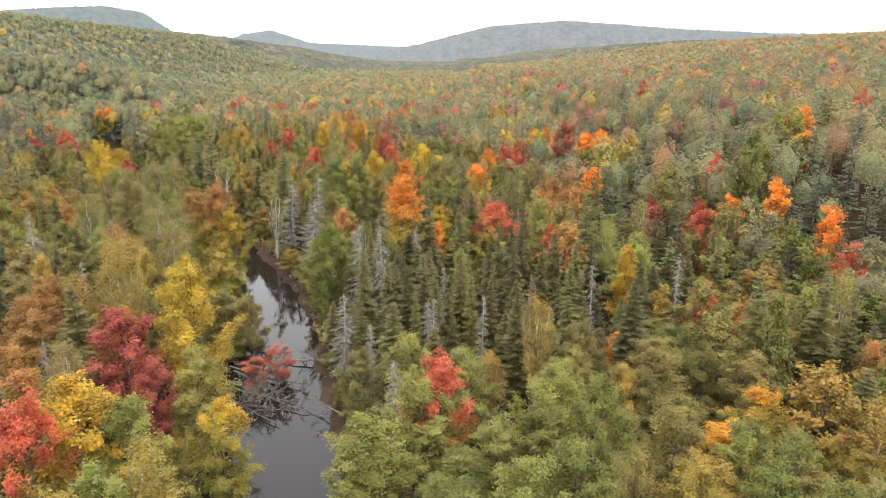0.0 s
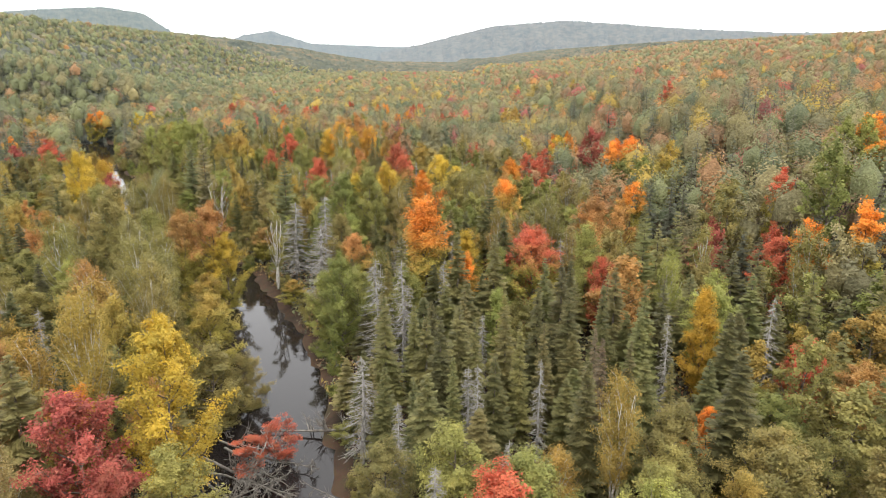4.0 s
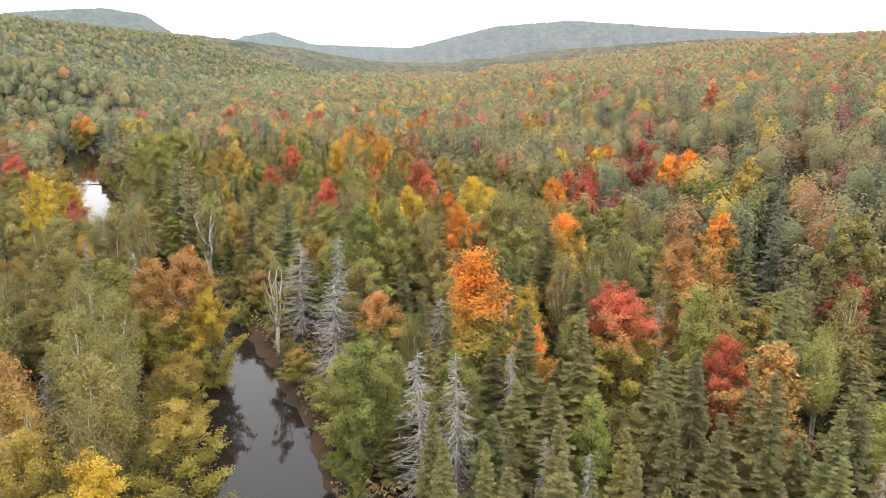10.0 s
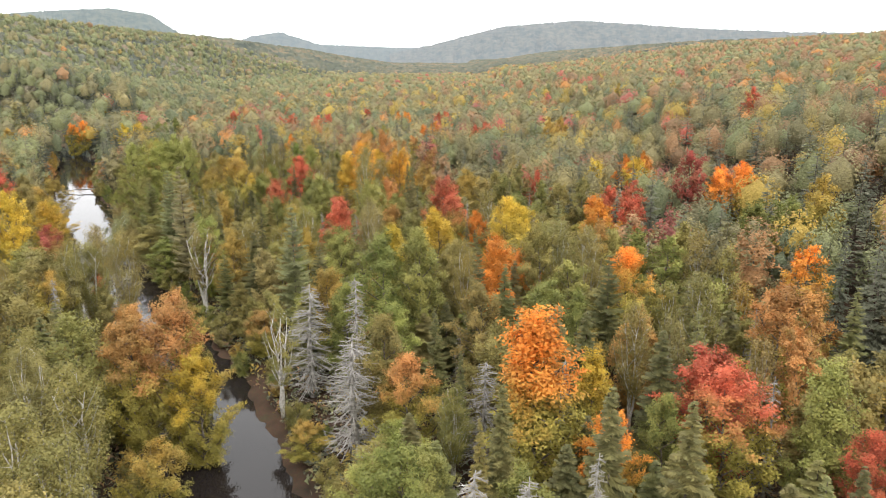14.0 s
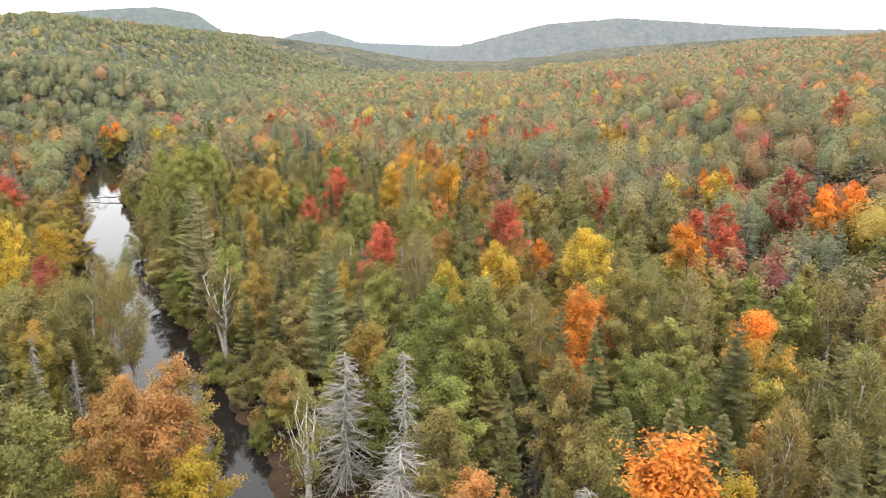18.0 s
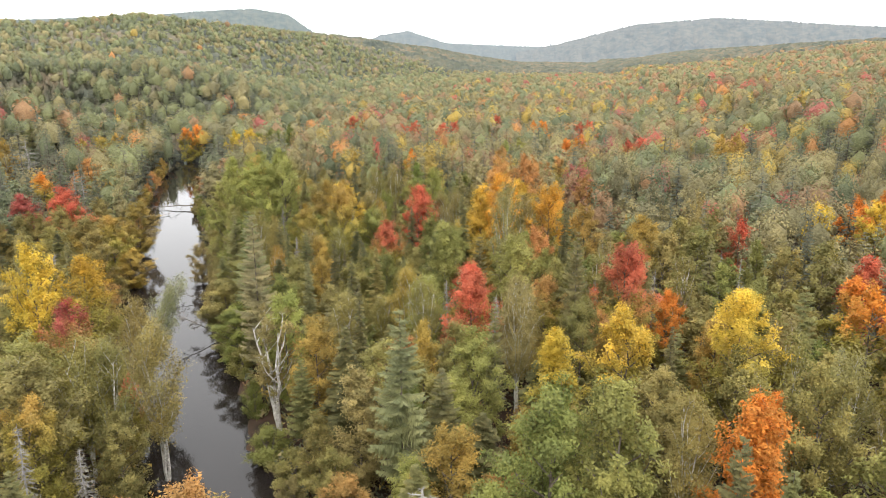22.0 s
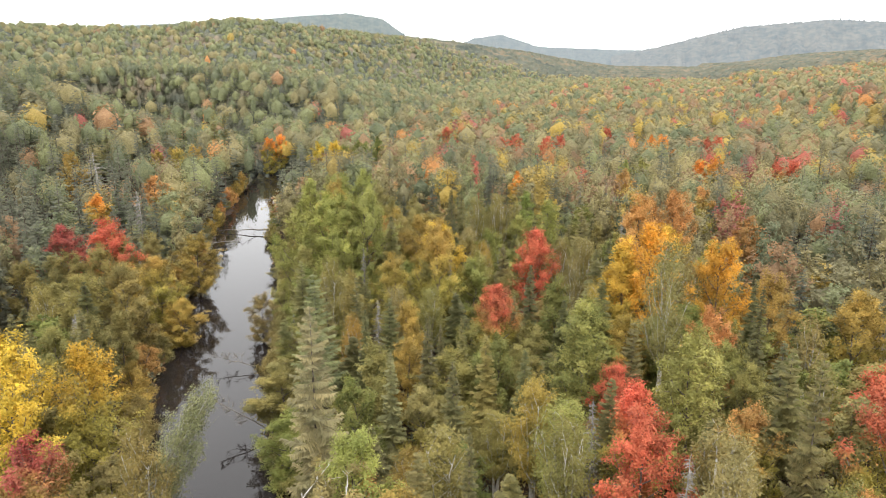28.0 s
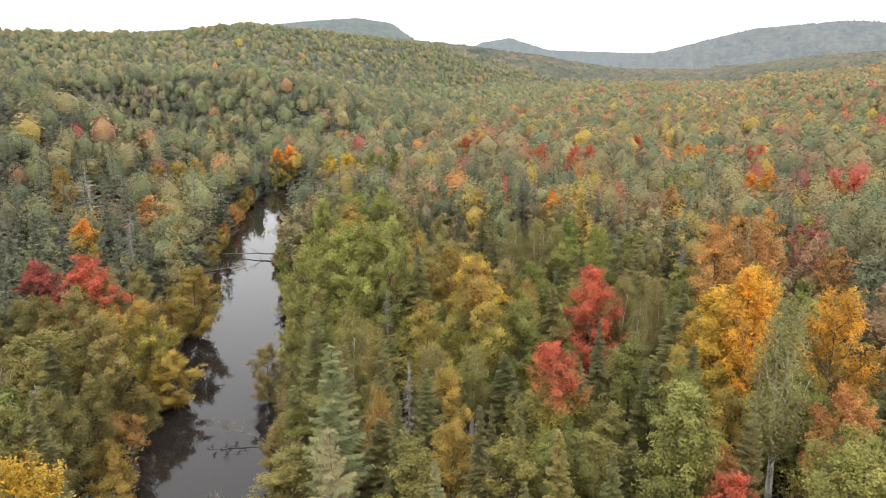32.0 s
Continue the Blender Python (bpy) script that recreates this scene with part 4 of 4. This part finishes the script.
tree("maple", -178.8, 380.7, 15.4, 3.4, ORANGE, 1, turning=True)
tree("maple", -92.9, 392.8, 14.9, 3.8, RED, 1)
tree("maple", -88.1, 393.9, 16.2, 3.8, RED, 1)
tree("maple", -77.5, 399.7, 15.1, 3.9, RED, 1)
tree("maple", -72.6, 400.5, 15.9, 3.9, RED, 1, turning=True)
tree("maple", -40.3, 408.6, 15.9, 3.5, ORANGE, 1, turning=True)
tree("maple", -36.3, 408.9, 17.1, 3.8, ORANGE, 1)
tree("maple", -21.1, 410.5, 16.2, 3.6, RED, 1, turning=True)
tree("maple", -17.0, 410.5, 16.9, 3.7, RED, 1)
tree("maple", -121.4, 415.7, 16.0, 4.4, RED, 1, turning=True)
tree("maple", 68.5, 425.8, 17.1, 4.0, GOLD, 1, turning=True)
tree("maple", -59.3, 443.8, 16.0, 3.5, RED, 1)
tree("pine", -64.9, 452.7, 13.5, 3.3, PINE, 1)
tree("pine", -60.7, 453.2, 14.8, 3.3, PINE, 1)
tree("pine", -58.5, 453.4, 14.9, 3.3, PINE, 1)
tree("pine", -55.3, 453.8, 15.2, 3.3, PINE, 1)
tree("pine", -54.4, 453.9, 16.1, 3.3, PINE, 1)
tree("pine", -51.1, 454.2, 16.3, 3.3, PINE, 1)
tree("pine", -48.9, 454.4, 16.4, 3.3, PINE, 1)
tree("pine", -44.7, 454.7, 17.3, 3.3, PINE, 1)

# ---- shrubs that lean over the water's edge ----
for (ax, ay, aw), (bx, by, bw) in zip(RIVER[2:-4], RIVER[3:-3]):
    length = math.hypot(bx - ax, by - ay)
    across = np.array([-(by - ay), bx - ax]) / length
    for side in (1, -1):
        for s in np.arange(0, length, 3.4):
            k = (s + rng_place.uniform(0, 2)) / length
            mud = side < 0 and 92 < ay + k * (by - ay) < 150
            out = aw + k * (bw - aw) + (2.6 if mud else 1.1) + rng_place.uniform(-0.3, 1.6)
            x, y = ax + k * (bx - ax) + across[0] * out * side, ay + k * (by - ay) + across[1] * out * side
            if any((x - px) ** 2 + (y - py) ** 2 < 4.0 for px, py, pr in PLANTED) or rng_place.random() < 0.25:
                continue
            west = [GOLD, TAN, OLIVE, RUST, GOLD] if y > 195 else [OLIVE, GOLD, GREEN, OLIVE]
            hues = west if side > 0 else [GREEN, OLIVE, OLIVE, GREEN, GOLD] if y < 160 else [GREEN, OLIVE, LIME, TAN]
            size = 0.65 if side < 0 and y < 160 else 1.0
            tree("bush", x, y, size * rng_place.uniform(2.2, 5.5), size * rng_place.uniform(1.5, 2.8), hues[int(rng_place.integers(len(hues)))], level=0 if y < 245 else 1)


# ---- the woods between: every free place gets a tree ----
def lot(x, y):
    """Which kind and colour of tree grows here."""
    u, k = rng_place.random(), rng_place.random()
    if y < 70 and x > -18:
        return ("maple" if k < 0.8 else "birch"), [OLIVE, GREEN, OLIVE, GREEN, GOLD, OLIVE][int(rng_place.integers(6))]
    east = x > -36 + 0.55 * (130 - y)
    if 76 < y < 122 and x > -16 and x < 42 and u < 0.84:
        return ("spruce", SPRUCE if k < 0.3 else PINE) if k < 0.93 else ("snag", OLIVE)
    if u < 0.30:
        return ("spruce", SPRUCE if k < 0.55 else PINE) if k < 0.88 else ("snag", OLIVE)
    if u < 0.36:
        return "pine", PINE
    if u < 0.50:
        return "birch", OLIVE if k < 0.6 else TAN if k < 0.8 else GOLD
    pick = [OLIVE, OLIVE, OLIVE, OLIVE, OLIVE, GREEN, GREEN, GREEN, LIME, GOLD, TAN, RUST]
    if x < -55 and y < 170 or (not east and y < 120):
        pick = [OLIVE, OLIVE, TAN, GOLD, GOLD, RUST, OLIVE, LIME]
    return ("maple" if k < 0.75 else "flame"), pick[int(rng_place.integers(len(pick)))]


def line_gap(x, y, ax=-4.0, ay=45.0, bx=-76.0, by=236.0):
    """Distance to the line along which the valley's middle runs."""
    dx, dy = bx - ax, by - ay
    k = np.clip(((x - ax) * dx + (y - ay) * dy) / (dx * dx + dy * dy), 0, 1)
    return np.hypot(x - ax - k * dx, y - ay - k * dy)


def reach_of(x, y):
    """How far from that line trees stand singly: further on the east side."""
    return 70 if x > -0.377 * (y - 45) - 4 and y < 235 else 52


def free(x, y, r):
    return all((x - px) ** 2 + (y - py) ** 2 > (0.58 * (r + pr)) ** 2 for px, py, pr in PLANTED)


STEP = 3.9
CELLS = [(x, y) for y in np.arange(28, 330, STEP) for x in np.arange(-190, 130, STEP)]
MID = []
for gx, gy in CELLS:
    x, y = gx + rng_place.uniform(-1.7, 1.7), gy + rng_place.uniform(-1.7, 1.7)
    gap = line_gap(x, y)
    if gap > reach_of(x, y):
        continue
    edge = float(river_gap(np.array([x]), np.array([y]))[0])
    if edge < (0.6 if x < -20 - 0.45 * (y - 80) else 2.2):
        continue
    kind, colour = lot(x, y)
    h = {"spruce": 14.5, "pine": 16, "snag": 13.5, "birch": 14.5, "maple": 14, "flame": 14.5}[kind] * (rng_place.uniform(0.5, 1.2) if kind == "spruce" else rng_place.uniform(0.62, 1.1))
    r = {"spruce": 2.5, "pine": 2.6, "snag": 1.3, "birch": 2.9, "maple": 3.4, "flame": 2.9}[kind] * rng_place.uniform(0.8, 1.25)
    if edge < 5:
        h, r = h * 0.7, r * 0.8
    if not free(x, y, r):
        continue
    tree(kind, x, y, h, r, colour, level=0 if gap < 40 else 1, turning=kind in ("maple", "flame") and rng_place.random() < 0.4 and colour not in (OLIVE, GREEN, LIME))

# ---- the woods further off, joined ----
SLOTS = list(HAZED_WOODS)


def ball(divisions):
    bm = bmesh.new()
    bmesh.ops.create_icosphere(bm, subdivisions=divisions, radius=1.0)
    V, F = np.array([v.co for v in bm.verts]), np.array([[v.index for v in f.verts] for f in bm.faces])
    bm.free()
    return V, F


BALL = ball(1)


def coarse(kind, seed, level):
    """Crown and stem of a tree in the further woods: a hollow leafy core with tufts of sprays standing out of it."""
    global rng
    stem = tube([(0, 0, -1), (0, 0, 13)], [0.22, 0.04], 3)
    if kind == "spruce":
        w, k = conifer(seed, *((22, 6, 5, 1.2), (14, 6, 3, 1.4), (10, 6, 2, 2.2), (6, 4, 1, 2.0))[level], r=2.5, droop=0.45)
        return stem, (k[0], k[1], k[2] - 0.5)
    rng = np.random.default_rng(seed)
    if level == 0:
        w, (v, f, tone) = leafy(seed, ("round", "tall", "round", "flame", "round")[seed % 5], 1300, 0.35, 17, 4, r=4.0, base=0.22, tuft=0.72, fill=0.12)
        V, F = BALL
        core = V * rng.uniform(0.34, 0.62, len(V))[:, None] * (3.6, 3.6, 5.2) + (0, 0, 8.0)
        # The core's fixed low tone puts the crown's inner shade into its colour.
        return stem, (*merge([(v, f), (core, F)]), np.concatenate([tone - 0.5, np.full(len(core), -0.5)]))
    sprays, size, lobes = ((520, 0.40, 34), (120, 0.74, 14), (16, 1.4, 8))[level - 1]
    r, tall = 3.6 * rng.uniform(0.88, 1.12), 5.2 * rng.uniform(0.8, 1.12)
    mid = 13.4 - tall
    knob = unit(rng.normal(size=(lobes, 3)) + (0, 0, 0.35))
    rise, tight = rng.uniform(0.35, 1.0, lobes), (0.84, 0.66, 0.5)[level - 1]

    def outside(d):
        """How far the crown reaches in each direction: leafy lobes with hollows between them."""
        lobe = np.clip((d @ knob.T - tight) / (1 - tight), 0, 1) ** 0.6 * rise
        return (0.60, 0.70, 0.70)[level - 1] + (0.46, 0.34, 0.34)[level - 1] * np.max(lobe, axis=1), np.argmax(d @ knob.T, axis=1)

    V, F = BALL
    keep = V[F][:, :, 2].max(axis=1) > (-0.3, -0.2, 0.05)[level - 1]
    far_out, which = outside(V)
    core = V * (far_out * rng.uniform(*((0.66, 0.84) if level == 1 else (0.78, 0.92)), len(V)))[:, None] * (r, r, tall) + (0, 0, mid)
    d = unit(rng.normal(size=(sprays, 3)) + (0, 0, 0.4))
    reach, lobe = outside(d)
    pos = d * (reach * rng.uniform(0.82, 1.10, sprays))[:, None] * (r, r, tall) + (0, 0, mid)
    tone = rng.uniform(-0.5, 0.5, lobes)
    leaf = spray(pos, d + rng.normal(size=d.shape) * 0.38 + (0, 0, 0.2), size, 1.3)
    # Core tones are lowered as well, as painted shade behind the sprays.
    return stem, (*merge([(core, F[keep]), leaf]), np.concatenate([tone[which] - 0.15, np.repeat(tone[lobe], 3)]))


def join_woods(name, places, level, label):
    """places: x, y, height, radius, slot for each tree."""
    V, F, M, T, base = [], [], [], [], 0
    forms = {kind: [coarse(kind, 11 + i, level) for i in range(5)] for kind in ("spruce", "leafy")}
    P = np.array(places)
    which = rng_place.integers(0, 5, len(P))
    for kind in forms:
        for i, (stem, crown) in enumerate(forms[kind]):
            rows = P[((P[:, 4] == 0) == (kind == "spruce")) & (which == i)]
            if not len(rows):
                continue
            h0, r0 = (15.0, 2.3) if kind == "spruce" else (14.0, 3.5)
            a = rng_place.uniform(0, 6.28, len(rows))
            z = ground_z(rows[:, 0], rows[:, 1])
            own = 0.5 + rng_place.uniform(-0.5, 0.5, len(rows)) * (1.0, 1.0, 0.85, 0.6)[level]
            for (v, f, tone), wood in (((*stem, np.zeros(len(stem[0]))), True), (crown, False)):
                if wood and level > 1:
                    continue
                sx, sz = (rows[:, 3] / r0)[:, None], (rows[:, 2] / h0)[:, None]
                X = (np.cos(a)[:, None] * v[:, 0] - np.sin(a)[:, None] * v[:, 1]) * sx + rows[:, 0:1]
                Y = (np.sin(a)[:, None] * v[:, 0] + np.cos(a)[:, None] * v[:, 1]) * sx + rows[:, 1:2]
                Z = v[:, 2] * sz + z[:, None]
                V.append(np.stack([X, Y, Z], -1).reshape(-1, 3))
                F.append((f[None] + (np.arange(len(rows)) * len(v))[:, None, None]).reshape(-1, 3) + base)
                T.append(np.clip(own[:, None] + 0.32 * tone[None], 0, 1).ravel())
                M.append(np.repeat(np.full(len(rows), len(SLOTS)) if wood else rows[:, 4], len(f)))
                base += len(rows) * len(v)
    ob = new(name, tri_mesh(name, np.concatenate(V), np.concatenate(F), [HAZED_WOODS[k] for k in SLOTS] + [BARK], np.concatenate(M), smooth=True, tone=np.concatenate(T)))
    return tagged(ob, label, "forest", kind="stuff")


def far_slot(x, y):
    """Colour class of the further trees: spruce and green to the west, turning colours to the east."""
    east = np.clip((x - 40) / 200, 0, 1)
    west = np.clip((-x - 70 - 0.1 * y) / 110, 0, 1)
    w = np.array([0.28 + 0.60 * west, 0.38 - 0.22 * west, 0.20, 0.06, 0.028 + 0.03 * east, 0.028, 0.09 + 0.22 * east])
    w[0] += 0.06 if x > 30 and y < 210 else 0
    d = math.hypot(x + 30, y - 90)
    w[3:] *= (1 - 0.75 * west) * (0.15 if x < -150 and d > 480 else 1)
    w[3:6] *= 0.45 if d > 650 else 1
    return int(rng_place.choice(7, p=w / w.sum()))


def seen_from_valley(x, y, margin=0.0):
    """Inside the fan that opens up the valley."""
    az = math.degrees(math.atan2(x + 20, y - 20))
    return -62 - margin < az < 56 + margin


near, far = [], []
for y in np.arange(10, 400, 6.0):
    for x in np.arange(-335, 285, 6.0):
        px, py = x + rng_place.uniform(-1.9, 1.9), y + rng_place.uniform(-1.9, 1.9)
        if line_gap(px, py) < reach_of(px, py) or not free(px, py, 1.5) or not seen_from_valley(px, py) or math.hypot(px + 30, py - 90) > 300 or river_gap(px, py) < 1.2:
            continue
        s = far_slot(px, py)
        near.append((px, py, (16.5 if s == 0 else 14) * rng_place.uniform(0.62, 1.3), (2.6 if s == 0 else 4.2) * rng_place.uniform(0.65, 1.25), s))
        if s == 0 and line_gap(px, py) < 90:
            near.append((px + rng_place.uniform(2, 4), py + rng_place.uniform(-3, 3), 11.5 * rng_place.uniform(0.6, 1.3), 2.3 * rng_place.uniform(0.7, 1.3), 0 if rng_place.random() < 0.6 else 1))
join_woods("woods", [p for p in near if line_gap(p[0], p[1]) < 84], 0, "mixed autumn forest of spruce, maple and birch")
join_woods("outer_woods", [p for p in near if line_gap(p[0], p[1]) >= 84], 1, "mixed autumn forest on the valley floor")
behind = []
for y in np.arange(-70, 90, 7.0):
    for x in np.arange(-140, 150, 7.0):
        px, py = x + rng_place.uniform(-2.4, 2.4), y + rng_place.uniform(-2.4, 2.4)
        covered = seen_from_valley(px, py, 3) and py > 30 if line_gap(px, py) > 50 else py > 30
        if covered or not free(px, py, 1.5) or river_gap(px, py) < 1.5:
            continue
        s = far_slot(px, py)
        behind.append((px, py, 13 * rng_place.uniform(0.62, 1.2), (2.3 if s == 0 else 4.2) * rng_place.uniform(0.7, 1.25), s))
join_woods("side_woods", behind, 2, "mixed autumn forest where the river comes from")
last = []
for y in np.arange(60, 1700, 6.4):
    for x in np.arange(-1150, 800, 6.4):
        px, py = x + rng_place.uniform(-2.8, 2.8), y + rng_place.uniform(-2.8, 2.8)
        d = math.hypot(px + 30, py - 90)
        ridge = math.degrees(math.atan2(px + 30, py - 90)) < -11
        if d < 300 or d > 1400 or not seen_from_valley(px, py) or rng_place.random() < (min(0.12, (d - 500) / 2000) if ridge else min(0.45, (d - 420) / 1100)):
            continue
        if river_gap(px, py) < 1.0:
            continue
        s = far_slot(px, py)
        grow = 1 + max(0, d - 600) / 3000
        (far if d < 620 else last).append((px, py, 13.5 * rng_place.uniform(0.65, 1.35), (2.6 if s == 0 else 4.2) * grow * rng_place.uniform(0.65, 1.35), s))
        if s == 0:
            (far if d < 620 else last).append((px + rng_place.uniform(2.4, 3.8), py + rng_place.uniform(-3, 3), 12.5 * rng_place.uniform(0.65, 1.3), 2.6 * grow * rng_place.uniform(0.7, 1.2), 0 if rng_place.random() < 0.6 else 2))
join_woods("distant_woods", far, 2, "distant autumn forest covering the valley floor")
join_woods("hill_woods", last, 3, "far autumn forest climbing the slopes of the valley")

# ---- the canopy beyond, one rough sheet of crowns, laid low under the nearer trees ----
az = np.arange(-62, 46, 0.19)
rr = np.concatenate([np.geomspace(290, 1250, 90), np.geomspace(1262, 3600, 170)])
A, RR = np.meshgrid(np.radians(az), rr)
CX, CY = RR * np.sin(A) - 30, RR * np.cos(A) + 90
crowns = np.random.default_rng(5)
CZ = ground_z(CX, CY) + 0.3 + 2.6 * smooth((RR - 300) / 60) + 2.4 * smooth((RR - 480) / 300) + 6 * smooth((RR - 1250) / 200) + crowns.uniform(0, 1, CX.shape) ** 1.5 * (4.5 + 3.5 * smooth((RR - 1250) / 200)) - 3 * (river_gap(CX, CY) < 6)
m = len(az)
a = (np.arange(len(rr) - 1)[:, None] * m + np.arange(m - 1)[None, :]).ravel()
CANOPY, cn, cl, cb = material("far_canopy", 0.95)
ctex = noise_node(cn, cl, 0.02, 5.0, "Position")
# Dark greens put the shade of gaps into the colour; bluish grey adds haze.
cramp = ramp_node(cn, [(0.30, (0.05, 0.06, 0.05)), (0.45, (0.085, 0.092, 0.068)), (0.56, (0.12, 0.11, 0.075)), (0.66, (0.17, 0.13, 0.085)), (0.8, (0.13, 0.125, 0.08))])
cl.new(ctex.outputs["Fac"], cramp.inputs["Fac"])
cl.new(cramp.outputs["Color"], cb.inputs["Base Color"])
canopy = new("far_canopy", tri_mesh("far_canopy", np.stack([CX, CY, CZ], -1).reshape(-1, 3), np.stack([a, a + 1, a + m + 1, a + m], 1), [CANOPY]))
tagged(canopy, "unbroken canopy of far woods on ridge and valley", "forest", kind="stuff")

# ---- low growth on the forest floor and along the banks ----
ux, uy = rng_place.uniform(-140, 75, 34000), rng_place.uniform(30, 270, 34000)
keep = (line_gap(ux, uy) < 62) & (river_gap(ux, uy) > np.where(ux < -20 - 0.45 * (uy - 80), 0.2, 1.5))
ux, uy = ux[keep], uy[keep]
per = 9
rng = np.random.default_rng(77)
i = np.repeat(np.arange(len(ux)), per)
tall = rng.uniform(0.5, 2.2, len(ux))[i]
off = rng.normal(size=(len(i), 3)) * (0.5, 0.5, 0.25)
pos = np.stack([ux[i], uy[i], ground_z(ux, uy)[i] + tall * rng.uniform(0.35, 1, len(i))], 1) + off
V, F = spray(pos, rng.normal(size=pos.shape) + (0, 0, 1.0), 0.42)
under = new("undergrowth", tri_mesh("undergrowth", V, F, [HAZED_WOODS[k] for k in SLOTS], np.array([0, 1, 2, 6, 1, 0, 3])[rng.integers(0, 7, len(ux))][i], tone=np.repeat(rng.uniform(0, 1, len(ux))[i], 3)))
tagged(under, "low bushes and ferns on the forest floor", "undergrowth", kind="stuff")


# ---- fallen and leaning dead wood by the water ----
def fallen(name, foot, tip, thick, boughs, label, droop=0.0):
    """A dead tree lying from foot to tip, with the bare boughs that it still has."""
    global rng
    rng = np.random.default_rng(int(abs(foot[0] * 31 + tip[1] * 7)))
    f, e = np.array(foot, float), np.array(tip, float)
    k = np.linspace(0, 1, 7)[:, None]
    P = f + (e - f) * k + rng.normal(size=(7, 3)) * 0.06
    P[:, 2] -= droop * (k[:, 0] ** 2)
    root = new(name)
    root.location = foot
    stem = new("trunk", tri_mesh("fallen_trunk", *[tube(P - f, np.linspace(thick, thick * 0.2, 7), 7)][0], [WET_BARK], smooth=True))
    stem.parent = root
    along, length = unit(e - f), np.linalg.norm(e - f)
    for j in range(boughs):
        q = rng.uniform(0.2, 0.98)
        p = f + (e - f) * q - f
        d = unit(np.cross(along, rng.normal(size=3)) + along * 0.6 + (0, 0, 0.25))
        ln = length * 0.26 * (1.1 - q) * rng.uniform(0.5, 1.2) + 0.5
        mid, end = p + d * ln * 0.55, p + d * ln + rng.normal(size=3) * 0.2
        bits = [tube([p, mid, end], [thick * 0.3, thick * 0.2, 0.012], 4)]
        for w in range(8):
            s = p + d * ln * rng.uniform(0.3, 0.9)
            bits.append(tube([s, s + unit(d + rng.normal(size=3) * 0.8) * ln * 0.45], [0.03, 0.010], 3))
        bough = new("bough", tri_mesh("bough", *merge(bits), [WET_BARK]))
        bough.parent = root
    return tagged(root, label, "dead tree", "fallen dead trees by the river")


fallen("fallen_tree", (-13.2, 90.2, 0.9), (-24.5, 91.2, 0.25), 0.24, 16, "bare grey fallen trunk lying across the dark river")
fallen("fallen_tree", (-30, 84.5, 1.1), (-16.5, 76.5, 0.35), 0.20, 18, "tangle of bare grey fallen branches in the water")
fallen("fallen_tree", (-28.5, 80.5, 0.9), (-19.0, 73.5, 0.3), 0.16, 16, "bleached dead branches lying in the river")
fallen("fallen_tree", (-28.0, 86.5, 1.0), (-19.5, 80.0, 0.4), 0.15, 14, "bleached dead branches lying in the river")
for foot, tip in (((-28.0, 82.0, 0.8), (-18.5, 78.5, 0.5)), ((-27.5, 78.0, 0.9), (-18.0, 76.0, 0.6)), ((-29.0, 88.0, 0.9), (-20.5, 84.0, 0.5)), ((-26.5, 76.0, 0.8), (-20.0, 81.5, 0.9)), ((-24.5, 86.0, 0.3), (-17.5, 83.0, 0.7))):
    fallen("fallen_tree", foot, tip, 0.13, 26, "matted tangle of bleached dead branches in the river")
fallen("fallen_tree", (-37, 88, 1.3), (-28.5, 90.5, 0.6), 0.17, 6, "grey log reaching from the bank into the water")
fallen("fallen_tree", (-11.5, 74, 1.2), (-18.5, 80.5, 1.0), 0.10, 7, "thin bare branch hanging over the river")
fallen("leaning_dead_tree", (-77.0, 202.5, 0.7), (-83.6, 201.3, 4.2), 0.11, 20, "leaning bleached dead tree over the water")
fallen("leaning_dead_tree", (-89.0, 218.0, 0.7), (-95.5, 217.2, 1.9), 0.07, 14, "bare dead bough reaching over the water")
fallen("fallen_tree", (-131.5, 292.5, 1.1), (-147, 290, 0.3), 0.20, 5, "bare trunk fallen across the far river")
fallen("fallen_tree", (-141.5, 270, 1.2), (-134, 284, 0.3), 0.18, 9, "dark fallen tree lying along the far bank")
